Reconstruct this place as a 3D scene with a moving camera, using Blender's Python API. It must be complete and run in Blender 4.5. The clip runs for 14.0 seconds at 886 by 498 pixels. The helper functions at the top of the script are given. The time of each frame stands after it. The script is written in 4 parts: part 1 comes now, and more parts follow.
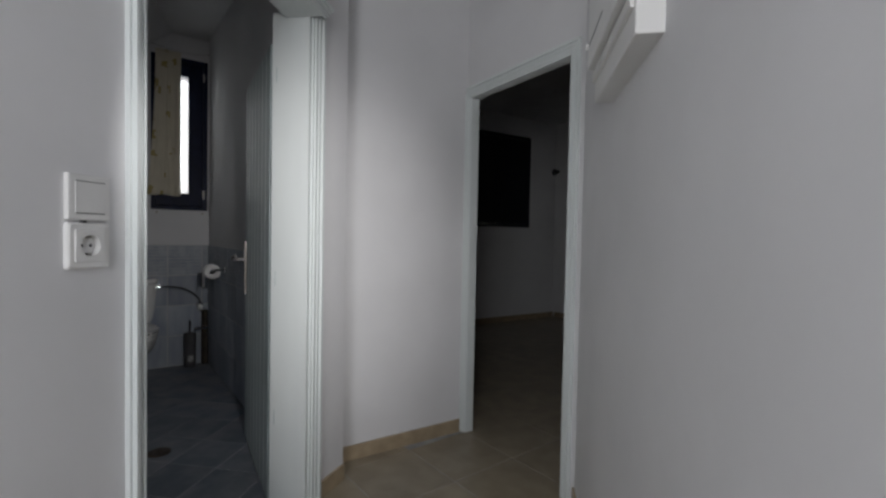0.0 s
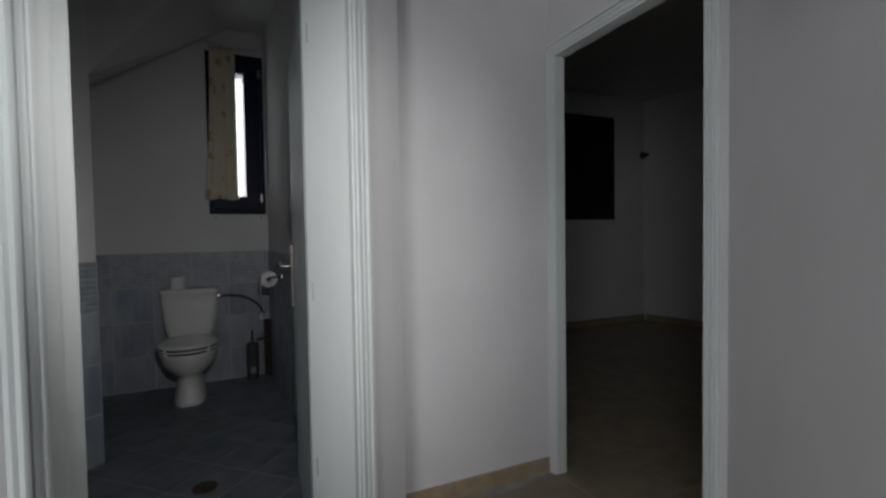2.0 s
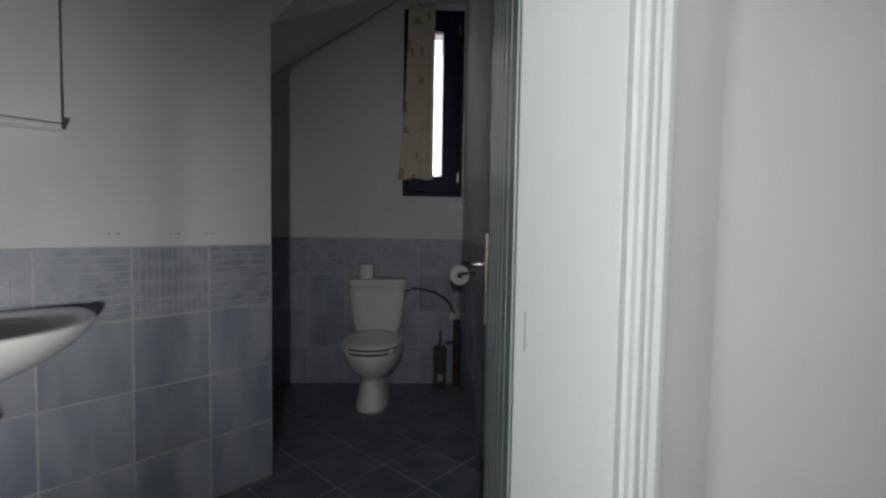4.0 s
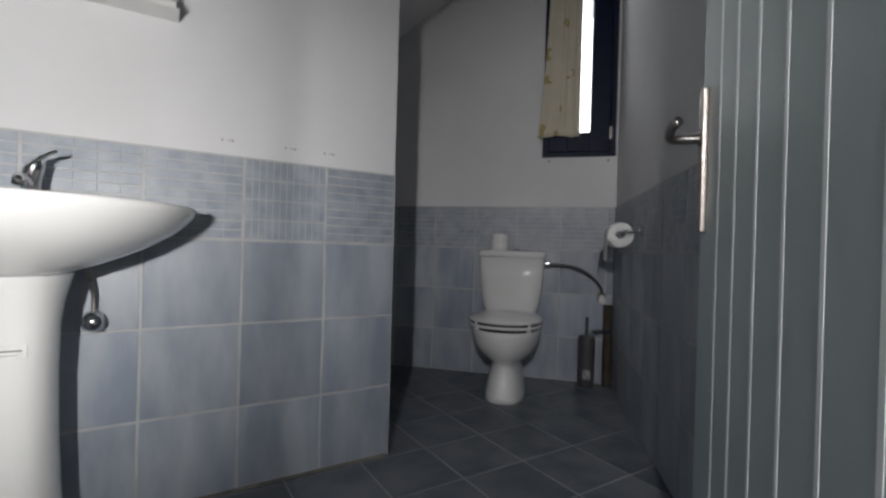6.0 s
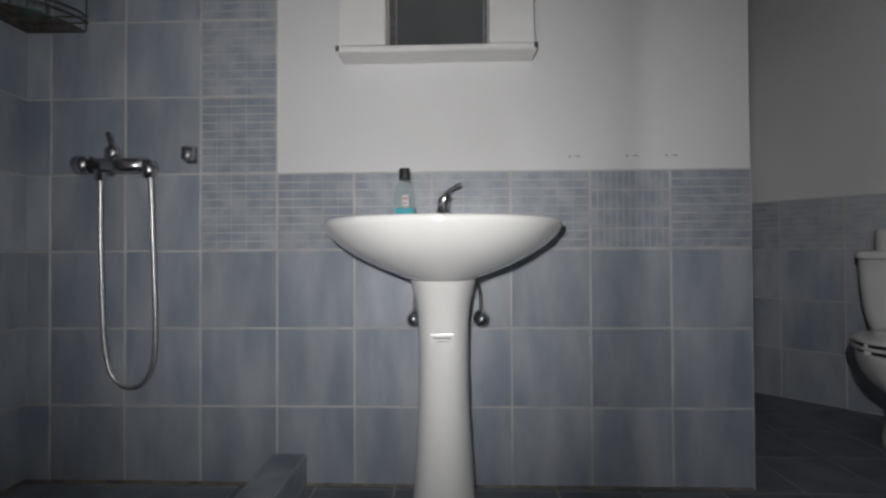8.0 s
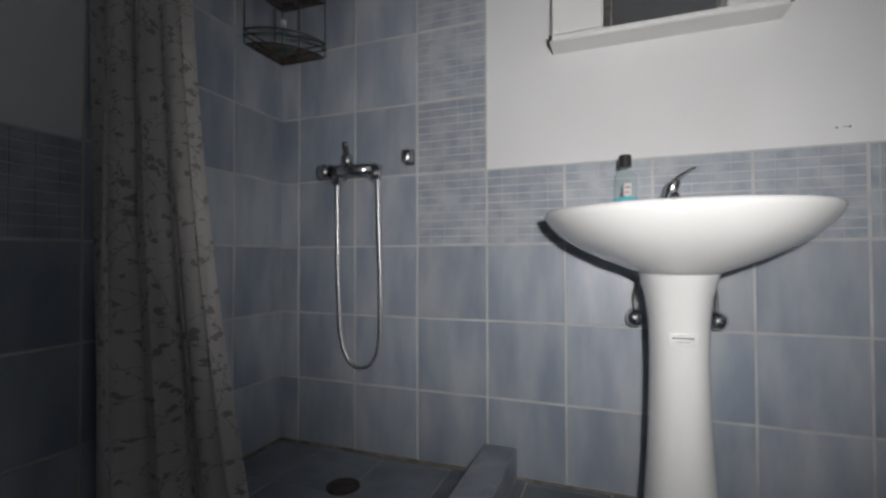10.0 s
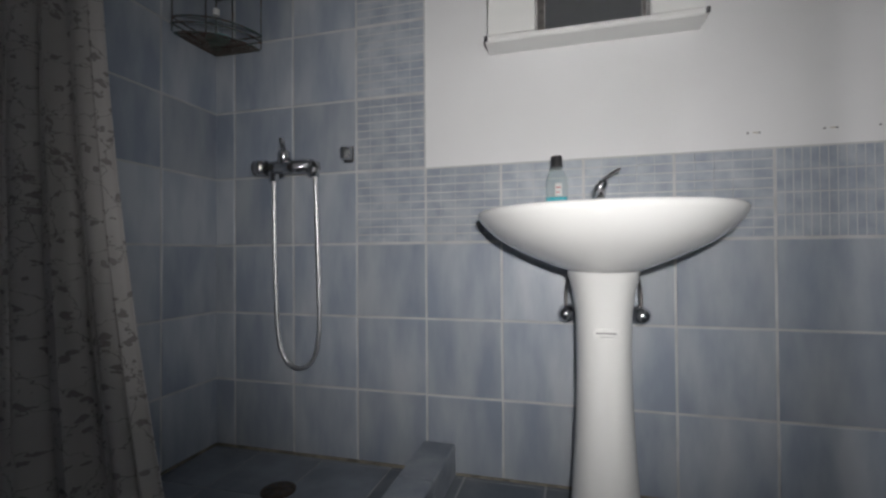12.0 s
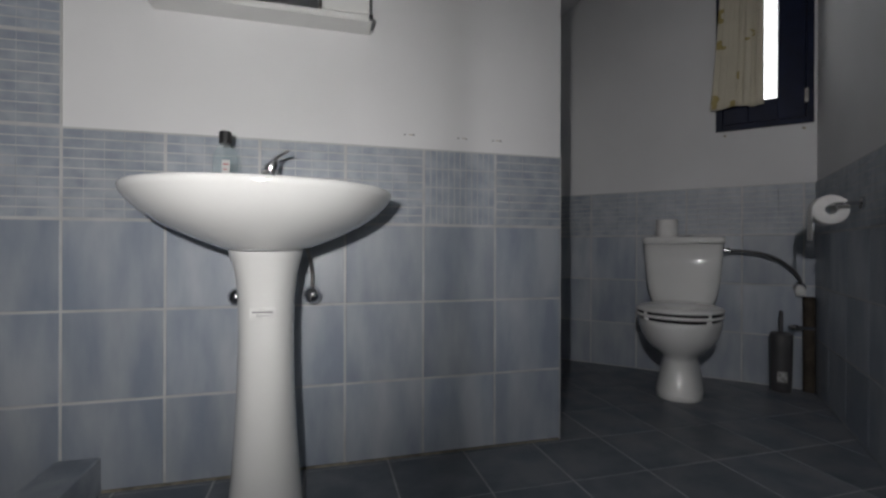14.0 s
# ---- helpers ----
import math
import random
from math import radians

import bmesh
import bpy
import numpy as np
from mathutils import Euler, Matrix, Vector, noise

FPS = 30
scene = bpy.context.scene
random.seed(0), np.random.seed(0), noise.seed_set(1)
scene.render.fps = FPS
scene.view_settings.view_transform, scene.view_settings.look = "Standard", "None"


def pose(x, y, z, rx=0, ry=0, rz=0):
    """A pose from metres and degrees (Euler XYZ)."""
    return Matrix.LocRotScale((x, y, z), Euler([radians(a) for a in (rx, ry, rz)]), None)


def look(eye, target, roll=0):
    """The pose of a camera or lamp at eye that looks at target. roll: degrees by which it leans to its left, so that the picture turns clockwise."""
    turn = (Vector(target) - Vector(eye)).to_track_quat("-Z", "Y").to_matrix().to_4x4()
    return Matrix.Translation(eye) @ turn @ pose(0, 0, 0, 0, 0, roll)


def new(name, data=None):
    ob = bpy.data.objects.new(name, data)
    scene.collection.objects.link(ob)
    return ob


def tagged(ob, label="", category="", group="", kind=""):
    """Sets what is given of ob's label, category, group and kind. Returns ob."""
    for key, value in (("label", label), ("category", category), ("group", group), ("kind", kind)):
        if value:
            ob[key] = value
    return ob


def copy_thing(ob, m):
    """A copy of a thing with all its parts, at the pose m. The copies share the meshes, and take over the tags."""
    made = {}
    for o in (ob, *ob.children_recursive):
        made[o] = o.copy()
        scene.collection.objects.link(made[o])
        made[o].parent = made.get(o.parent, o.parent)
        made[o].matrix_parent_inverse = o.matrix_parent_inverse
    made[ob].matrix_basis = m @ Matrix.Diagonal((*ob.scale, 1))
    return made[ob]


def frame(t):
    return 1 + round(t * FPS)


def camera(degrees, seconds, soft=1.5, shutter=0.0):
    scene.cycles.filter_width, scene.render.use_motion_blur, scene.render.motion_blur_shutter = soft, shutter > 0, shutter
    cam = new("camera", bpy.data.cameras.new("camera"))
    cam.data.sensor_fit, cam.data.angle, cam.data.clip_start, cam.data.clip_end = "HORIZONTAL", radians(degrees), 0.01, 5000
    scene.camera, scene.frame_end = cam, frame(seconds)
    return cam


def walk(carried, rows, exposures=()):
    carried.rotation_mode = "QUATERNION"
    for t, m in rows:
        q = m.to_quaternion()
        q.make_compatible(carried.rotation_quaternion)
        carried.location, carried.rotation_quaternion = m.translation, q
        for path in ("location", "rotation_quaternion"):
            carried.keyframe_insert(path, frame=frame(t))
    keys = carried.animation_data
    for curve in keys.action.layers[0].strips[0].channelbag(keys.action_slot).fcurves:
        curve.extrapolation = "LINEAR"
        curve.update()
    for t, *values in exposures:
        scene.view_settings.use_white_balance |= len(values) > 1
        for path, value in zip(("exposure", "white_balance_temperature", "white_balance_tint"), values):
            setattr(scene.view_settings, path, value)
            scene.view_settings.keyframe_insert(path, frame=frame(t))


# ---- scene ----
cam = camera(88.7, 14.0, soft=2.6)
PATH = [
    (0, (-0.627, -2.895, 1.337), (1.347, -2.575, 1.28), 1.1),
    (0.5, (-0.606, -2.875, 1.318), (1.352, -2.478, 1.223), 0.9),
    (1, (-0.546, -2.846, 1.308), (1.407, -2.417, 1.248), 1.8),
    (1.5, (-0.398, -2.81, 1.316), (1.547, -2.344, 1.289), 0.4),
    (2, (-0.093, -2.757, 1.327), (1.807, -2.138, 1.262), -0.9),
    (2.5, (0.111, -2.67, 1.341), (1.934, -1.854, 1.252), 0.2),
    (3, (0.396, -2.468, 1.338), (2.118, -1.457, 1.234), -0.2),
    (3.5, (0.57, -2.319, 1.343), (2.163, -1.115, 1.235), 0.2),
    (6, (0.947, -1.77, 0.893), (2.008, -0.075, 0.888), 1.6),
    (6.5, (0.901, -1.757, 0.884), (1.756, 0.051, 0.889), 0.8),
    (7, (0.843, -1.759, 0.892), (1.398, 0.162, 0.906), 0.5),
    (7.5, (0.784, -1.74, 0.88), (1.078, 0.238, 0.908), 0.2),
    (8, (0.696, -1.739, 0.88), (0.633, 0.259, 0.905), -0.3),
    (8.5, (0.624, -1.74, 0.861), (0.321, 0.237, 0.892), 0.1),
    (9, (0.54, -1.744, 0.854), (-0.035, 0.171, 0.875), 0.2),
    (11.5, (0.44, -1.756, 0.835), (-0.29, 0.105, 0.89), -0.2),
    (12, (0.539, -1.727, 0.854), (0.012, 0.203, 0.878), -0.4),
    (12.5, (0.592, -1.724, 0.824), (0.298, 0.254, 0.848), -0.0),
    (13, (0.681, -1.715, 0.833), (0.752, 0.284, 0.819), 0.6),
    (13.5, (0.738, -1.719, 0.82), (1.01, 0.262, 0.804), 0.7),
    (14, (0.812, -1.743, 0.807), (1.332, 0.188, 0.807), 0.2),
]
walk(cam, [(t, look(e, g, r)) for t, e, g, r in PATH],
     [(0.0, -1.15), (1.5, -1.35), (2.5, -1.5), (3.5, -1.4), (5.8, 0.0), (7.0, -0.3), (8.0, -0.5), (9.0, -0.3), (11.5, -0.2), (12.5, -0.35), (14.0, -0.5)])

# ---- light ----
world = bpy.data.worlds.new("world")
scene.world = world
world.use_nodes = True
wn = world.node_tree.nodes
sky = wn.new("ShaderNodeTexSky")
sky.sky_type = "NISHITA"
sky.sun_disc = False
sky.sun_elevation, sky.sun_rotation = radians(40), radians(200)
wn["Background"].inputs[1].default_value = 0.15
world.node_tree.links.new(sky.outputs[0], wn["Background"].inputs[0])


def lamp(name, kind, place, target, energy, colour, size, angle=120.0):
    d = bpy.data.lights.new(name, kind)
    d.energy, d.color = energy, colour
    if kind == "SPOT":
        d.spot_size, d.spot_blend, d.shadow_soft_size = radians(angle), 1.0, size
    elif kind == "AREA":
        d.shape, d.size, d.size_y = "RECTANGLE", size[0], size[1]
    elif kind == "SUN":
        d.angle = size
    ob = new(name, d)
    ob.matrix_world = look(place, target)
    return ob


lamp("sun", "SUN", (0, 0, 20), (4, 6, 0), 1.0, (1.0, 0.96, 0.9), radians(15))
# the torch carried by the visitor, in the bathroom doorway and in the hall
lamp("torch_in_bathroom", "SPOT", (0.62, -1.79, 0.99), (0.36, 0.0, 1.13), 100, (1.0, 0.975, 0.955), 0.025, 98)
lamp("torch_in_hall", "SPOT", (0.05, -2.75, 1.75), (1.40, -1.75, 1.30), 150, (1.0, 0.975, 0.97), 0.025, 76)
# daylight from the window at the end of the hall
lamp("hall_window_light", "AREA", (-2.55, -2.6, 1.7), (0, -2.6, 1.5), 78, (0.97, 0.975, 1.0), (0.9, 1.2))
# daylight in the small bathroom window
lamp("bath_window_light", "AREA", (3.60, 0.70, 2.3), (2.9, 0.0, 1.9), 3.2, (0.9, 0.95, 1.0), (0.25, 1.2))


# ---- materials ----
def mat(name, base, rough=0.6, metal=0.0, var=0.1, scale=6.0, bump=0.1, fine=90.0, rand=0.0, stretch=(1, 1, 1), dark=None, coat=0.0, emit=0.0):
    m = bpy.data.materials.new(name)
    m.use_nodes = True
    nt = m.node_tree
    n, l = nt.nodes, nt.links
    b = n["Principled BSDF"]
    b.inputs["Metallic"].default_value = metal
    b.inputs["Coat Weight"].default_value = coat
    tc = n.new("ShaderNodeTexCoord")
    info = n.new("ShaderNodeObjectInfo")
    add = n.new("ShaderNodeVectorMath"); add.operation = "ADD"
    sc = n.new("ShaderNodeVectorMath"); sc.operation = "SCALE"
    comb = n.new("ShaderNodeCombineXYZ")
    for k in range(3):
        l.new(info.outputs["Random"], comb.inputs[k])
    l.new(comb.outputs[0], sc.inputs[0])
    sc.inputs["Scale"].default_value = 37.0 if rand else 0.0
    l.new(tc.outputs["Object"], add.inputs[0])
    l.new(sc.outputs[0], add.inputs[1])
    mp = n.new("ShaderNodeMapping")
    mp.inputs["Scale"].default_value = stretch
    l.new(add.outputs[0], mp.inputs[0])
    t1 = n.new("ShaderNodeTexNoise"); t1.inputs["Scale"].default_value = scale; t1.inputs["Detail"].default_value = 5
    t2 = n.new("ShaderNodeTexNoise"); t2.inputs["Scale"].default_value = fine; t2.inputs["Detail"].default_value = 3
    l.new(mp.outputs[0], t1.inputs["Vector"])
    l.new(add.outputs[0], t2.inputs["Vector"])
    ramp = n.new("ShaderNodeValToRGB")
    dk = dark or tuple(c * (1 - var) for c in base)
    lt = tuple(min(1, c * (1 + var * 0.6)) for c in base)
    ramp.color_ramp.elements[0].position, ramp.color_ramp.elements[1].position = 0.35, 0.65
    ramp.color_ramp.elements[0].color, ramp.color_ramp.elements[1].color = (*dk, 1), (*lt, 1)
    l.new(t1.outputs["Fac"], ramp.inputs[0])
    col = ramp.outputs[0]
    if rand:
        hs = n.new("ShaderNodeHueSaturation")
        mr = n.new("ShaderNodeMapRange")
        mr.inputs["To Min"].default_value, mr.inputs["To Max"].default_value = 1 - rand, 1 + rand
        l.new(info.outputs["Random"], mr.inputs["Value"])
        l.new(mr.outputs[0], hs.inputs["Value"])
        l.new(col, hs.inputs["Color"])
        col = hs.outputs[0]
    l.new(col, b.inputs["Base Color"])
    rr = n.new("ShaderNodeMapRange")
    rr.inputs["To Min"].default_value, rr.inputs["To Max"].default_value = max(0.02, rough * 0.8), min(1, rough * 1.2)
    l.new(t2.outputs["Fac"], rr.inputs["Value"])
    l.new(rr.outputs[0], b.inputs["Roughness"])
    if bump:
        bp = n.new("ShaderNodeBump")
        bp.inputs["Strength"].default_value, bp.inputs["Distance"].default_value = bump, 0.004
        mix = n.new("ShaderNodeMath"); mix.operation = "ADD"
        l.new(t1.outputs["Fac"], mix.inputs[0]); l.new(t2.outputs["Fac"], mix.inputs[1])
        l.new(mix.outputs[0], bp.inputs["Height"])
        l.new(bp.outputs[0], b.inputs["Normal"])
    return m


M_WALL = mat("white_plaster", (0.70, 0.70, 0.71), 0.75, var=0.04, scale=2.2, bump=0.10, fine=45)
M_CEIL = mat("ceiling_paint", (0.66, 0.66, 0.67), 0.85, var=0.05, scale=2, bump=0.2, fine=40)
M_TRIM = mat("pale_door_paint", (0.70, 0.74, 0.735), 0.35, var=0.04, scale=5, bump=0.06, stretch=(1, 1, 0.2))
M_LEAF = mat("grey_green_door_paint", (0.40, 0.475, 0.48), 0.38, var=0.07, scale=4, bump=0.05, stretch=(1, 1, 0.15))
M_GROOVE = mat("pale_groove", (0.86, 0.90, 0.90), 0.4, var=0.03, bump=0)
M_TILE = mat("blue_grey_tile", (0.335, 0.36, 0.395), 0.36, var=0.24, scale=8, bump=0.05, fine=30, rand=0.12, stretch=(1, 1, 0.28), dark=(0.238, 0.275, 0.338))
M_MOSAIC = mat("blue_grey_relief_tile", (0.335, 0.362, 0.398), 0.42, var=0.2, scale=14, bump=0.0, fine=80, rand=0.08, dark=(0.262, 0.295, 0.35))
M_GROUT = mat("pale_grout", (0.49, 0.49, 0.485), 0.85, var=0.15, scale=8, bump=0.2)
M_FTILE = mat("slate_blue_floor_tile", (0.145, 0.155, 0.175), 0.42, var=0.25, scale=6, bump=0.1, fine=60, rand=0.08, dark=(0.085, 0.105, 0.135))
M_SHTILE = mat("blue_grey_shower_floor_tile", (0.20, 0.225, 0.265), 0.4, var=0.22, scale=7, bump=0.08, fine=50, rand=0.07)
M_KERB = mat("blue_grey_kerb_tile", (0.25, 0.27, 0.30), 0.42, var=0.25, scale=8, bump=0.06, fine=50, rand=0.08, dark=(0.18, 0.205, 0.245))
M_FGROUT = mat("floor_grout", (0.36, 0.37, 0.38), 0.9, var=0.2, scale=9, bump=0.2)
M_BEIGE = mat("beige_stone_tile", (0.30, 0.255, 0.185), 0.35, var=0.16, scale=7, bump=0.05, rand=0.05)
M_BASE = mat("tan_stone_skirting", (0.36, 0.285, 0.19), 0.45, var=0.18, scale=12, bump=0.06)
M_CERAM = mat("white_ceramic", (0.78, 0.78, 0.77), 0.08, var=0.02, scale=4, bump=0, coat=0.3)
M_PLAST = mat("white_plastic", (0.76, 0.76, 0.75), 0.35, var=0.03, bump=0.03)
M_CAB = mat("white_cabinet_lacquer", (0.72, 0.72, 0.71), 0.35, var=0.04, bump=0.03)
M_CHROME = mat("chrome", (0.62, 0.62, 0.63), 0.14, metal=1, var=0.08, bump=0.02)
M_STEEL = mat("worn_steel", (0.42, 0.40, 0.38), 0.3, metal=1, var=0.3, scale=30, bump=0.05)
M_MIRROR = mat("mirror_glass", (0.86, 0.87, 0.87), 0.03, metal=1, var=0.02, bump=0)
M_NAVY = mat("navy_window_paint", (0.005, 0.010, 0.034), 0.5, var=0.25, scale=10, bump=0.05)
M_NAVY.node_tree.nodes["Principled BSDF"].inputs["Specular IOR Level"].default_value = 0.2
M_BLACK = mat("black_plastic", (0.02, 0.02, 0.022), 0.4, var=0.2, bump=0.03)
M_DARKGREY = mat("dark_grey_plastic", (0.07, 0.07, 0.075), 0.45, var=0.2, bump=0.05)
M_PAPER = mat("tissue_paper", (0.80, 0.79, 0.78), 0.95, var=0.04, scale=30, bump=0.15)
M_WIRE = mat("dark_green_wire", (0.06, 0.10, 0.105), 0.4, metal=0.3, var=0.4, scale=40, bump=0.08, dark=(0.10, 0.06, 0.04))
M_RUSTWIRE = mat("rusted_wire", (0.12, 0.10, 0.085), 0.6, metal=0.3, var=0.5, scale=25, bump=0.15, dark=(0.05, 0.03, 0.02))
M_TEAL = mat("teal_soap", (0.10, 0.34, 0.32), 0.45, var=0.1, bump=0.03)
M_LIQ = mat("turquoise_liquid", (0.03, 0.58, 0.70), 0.1, var=0.04, bump=0)
M_LABEL = mat("paper_label", (0.58, 0.58, 0.575), 0.6, var=0.05, bump=0.03)
M_WORNLABEL = mat("faded_sticker", (0.77, 0.77, 0.76), 0.2, var=0.1, scale=40, bump=0.02)
M_SEAL = mat("yellowed_sealant", (0.22, 0.20, 0.16), 0.8, var=0.4, scale=25, bump=0.1)
M_HOSE = mat("brushed_hose_metal", (0.70, 0.70, 0.71), 0.42, metal=1, var=0.15, scale=60, bump=0.1)
M_WORN = mat("worn_grey_label", (0.30, 0.30, 0.30), 0.7, var=0.4, scale=60, bump=0.05)
M_PLATE = mat("tarnished_handle_metal", (0.30, 0.27, 0.25), 0.36, metal=1, var=0.4, scale=40, bump=0.1)
M_RUST = mat("rusty_drain_metal", (0.09, 0.07, 0.055), 0.6, metal=0.5, var=0.5, scale=40, bump=0.2)
M_RED = mat("red_print", (0.45, 0.06, 0.06), 0.6, bump=0)
M_INK = mat("grey_print", (0.18, 0.18, 0.19), 0.6, bump=0)
M_DIRT = mat("dark_stain", (0.05, 0.04, 0.03), 0.9, var=0.4, scale=20, bump=0)
M_SHUT = mat("dark_shutter", (0.008, 0.009, 0.014), 0.5, var=0.2, bump=0.1)
M_DISH = mat("outside_white_wall", (0.8, 0.8, 0.78), 0.9, var=0.05, bump=0.1)


def glass(name, tint=(1, 1, 1), rough=0.0, ior=1.45):
    m = bpy.data.materials.new(name)
    m.use_nodes = True
    b = m.node_tree.nodes["Principled BSDF"]
    b.inputs["Base Color"].default_value = (*tint, 1)
    b.inputs["Roughness"].default_value = rough
    b.inputs["Transmission Weight"].default_value = 1.0
    b.inputs["IOR"].default_value = ior
    return m


M_GLASS = glass("window_glass")
def clear_plastic(name):
    m = bpy.data.materials.new(name)
    m.use_nodes = True
    n, l = m.node_tree.nodes, m.node_tree.links
    tr = n.new("ShaderNodeBsdfTransparent")
    tr.inputs[0].default_value = (0.93, 0.96, 0.96, 1)
    mix = n.new("ShaderNodeMixShader")
    mix.inputs[0].default_value = 0.10
    b = n["Principled BSDF"]
    b.inputs["Base Color"].default_value = (0.75, 0.80, 0.80, 1)
    b.inputs["Roughness"].default_value = 0.12
    l.new(tr.outputs[0], mix.inputs[1]); l.new(b.outputs[0], mix.inputs[2])
    l.new(mix.outputs[0], n["Material Output"].inputs[0])
    return m


M_BOTTLE = clear_plastic("clear_bottle_plastic")


def cloth(name, base, motif, cell, size, rough=0.85, stem=0.0):
    """Woven cloth with scattered leaf sprigs and thin winding stems."""
    m = mat(name, base, rough, var=0.06, scale=5, bump=0.15, fine=400)
    nt = m.node_tree
    n, l = nt.nodes, nt.links
    b = n["Principled BSDF"]
    old = b.inputs["Base Color"].links[0].from_socket
    uv = n.new("ShaderNodeUVMap")
    warp = n.new("ShaderNodeTexNoise"); warp.inputs["Scale"].default_value = cell * 2.2
    l.new(uv.outputs[0], warp.inputs["Vector"])
    sub = n.new("ShaderNodeVectorMath"); sub.operation = "SCALE"; sub.inputs["Scale"].default_value = 1.0 / cell * 0.9
    l.new(warp.outputs["Color"], sub.inputs[0])
    ad = n.new("ShaderNodeVectorMath"); ad.operation = "ADD"
    l.new(uv.outputs[0], ad.inputs[0]); l.new(sub.outputs[0], ad.inputs[1])
    vo = n.new("ShaderNodeTexVoronoi"); vo.inputs["Scale"].default_value = cell
    l.new(ad.outputs[0], vo.inputs["Vector"])
    lt = n.new("ShaderNodeMath"); lt.operation = "LESS_THAN"; lt.inputs[1].default_value = size
    l.new(vo.outputs["Distance"], lt.inputs[0])
    ve = n.new("ShaderNodeTexVoronoi"); ve.feature = "DISTANCE_TO_EDGE"; ve.inputs["Scale"].default_value = cell * 0.45
    l.new(ad.outputs[0], ve.inputs["Vector"])
    le = n.new("ShaderNodeMath"); le.operation = "LESS_THAN"; le.inputs[1].default_value = stem
    l.new(ve.outputs["Distance"], le.inputs[0])
    mx = n.new("ShaderNodeMath"); mx.operation = "MAXIMUM"
    l.new(lt.outputs[0], mx.inputs[0]); l.new(le.outputs[0], mx.inputs[1])
    mix = n.new("ShaderNodeMixRGB")
    l.new(mx.outputs[0], mix.inputs[0]); l.new(old, mix.inputs[1])
    mix.inputs[2].default_value = (*motif, 1)
    l.new(mix.outputs[0], b.inputs["Base Color"])
    return m


M_CURT = cloth("cream_curtain_cloth", (0.62, 0.575, 0.46), (0.40, 0.32, 0.13), 7.5, 0.26)
M_SHOWER = cloth("floral_shower_cloth", (0.50, 0.48, 0.47), (0.255, 0.235, 0.228), 28.0, 0.26, 0.42, 0.012)


# ---- mesh helpers ----
def part(name, bm, material, parent=None, label="", smooth=False):
    me = bpy.data.meshes.new(name)
    bmesh.ops.recalc_face_normals(bm, faces=bm.faces)
    bm.to_mesh(me)
    bm.free()
    me.materials.append(material)
    if smooth:
        for p in me.polygons:
            p.use_smooth = True
    ob = new(name, me)
    if parent:
        ob.parent = parent
    if label:
        ob["label"] = label
    return ob


def holder(name, m, label, category, group="", kind=""):
    ob = new(name)
    ob.matrix_world = m
    return tagged(ob, label, category, group, kind)


def box(x0, x1, y0, y1, z0, z1, bevel=0.0, m=None, bm=None):
    bm2 = bmesh.new()
    bmesh.ops.create_cube(bm2, size=1)
    for v in bm2.verts:
        v.co = Vector((x0 + (v.co.x + 0.5) * (x1 - x0), y0 + (v.co.y + 0.5) * (y1 - y0), z0 + (v.co.z + 0.5) * (z1 - z0)))
    if bevel:
        bmesh.ops.bevel(bm2, geom=bm2.edges[:], offset=bevel, segments=2, profile=0.7, affect="EDGES")
    if m:
        bmesh.ops.transform(bm2, matrix=m, verts=bm2.verts)
    if bm is None:
        return bm2
    me = bpy.data.meshes.new("tmp")
    bm2.to_mesh(me)
    bm2.free()
    bm.from_mesh(me)
    bpy.data.meshes.remove(me)
    return bm


def prism(points, z0, z1):
    bm = bmesh.new()
    lo = [bm.verts.new((x, y, z0)) for x, y in points]
    hi = [bm.verts.new((x, y, z1)) for x, y in points]
    bm.faces.new(lo[::-1]); bm.faces.new(hi)
    for i in range(len(points)):
        j = (i + 1) % len(points)
        bm.faces.new((lo[i], lo[j], hi[j], hi[i]))
    return bm


def loft(rings, close=True):
    """A skin over rings of equally many points; ends capped."""
    bm = bmesh.new()
    vs = [[bm.verts.new(p) for p in r] for r in rings]
    n = len(rings[0])
    for a, b in zip(vs, vs[1:]):
        for i in range(n):
            j = (i + 1) % n
            bm.faces.new((a[i], a[j], b[j], b[i]))
    if close:
        bm.faces.new(vs[0][::-1]); bm.faces.new(vs[-1])
    return bm


def lathe(profile, n=28, centre=(0, 0), sx=1.0, sy=1.0):
    return loft([[(centre[0] + sx * r * math.cos(2 * math.pi * k / n), centre[1] + sy * r * math.sin(2 * math.pi * k / n), z) for k in range(n)] for r, z in profile])


def tube(points, radius, n=10, rounds=1):
    pts = [Vector(p) for p in points]
    for _ in range(rounds):
        out = [pts[0]]
        for a, b in zip(pts, pts[1:]):
            out += [a.lerp(b, 0.25), a.lerp(b, 0.75)]
        pts = out + [pts[-1]]
    rings, ref = [], None
    for i, p in enumerate(pts):
        d = (pts[min(i + 1, len(pts) - 1)] - pts[max(i - 1, 0)]).normalized()
        if ref is None:
            ref = Vector((0, 0, 1)) if abs(d.z) < 0.9 else Vector((1, 0, 0))
        a = (ref - d * ref.dot(d)).normalized()
        ref = a
        b = d.cross(a)
        rings.append([p + radius * (a * math.cos(2 * math.pi * k / n) + b * math.sin(2 * math.pi * k / n)) for k in range(n)])
    return loft(rings)


def merge(*bms):
    bm = bms[0]
    for o in bms[1:]:
        me = bpy.data.meshes.new("tmp")
        o.to_mesh(me); o.free()
        bm.from_mesh(me)
        bpy.data.meshes.remove(me)
    return bm


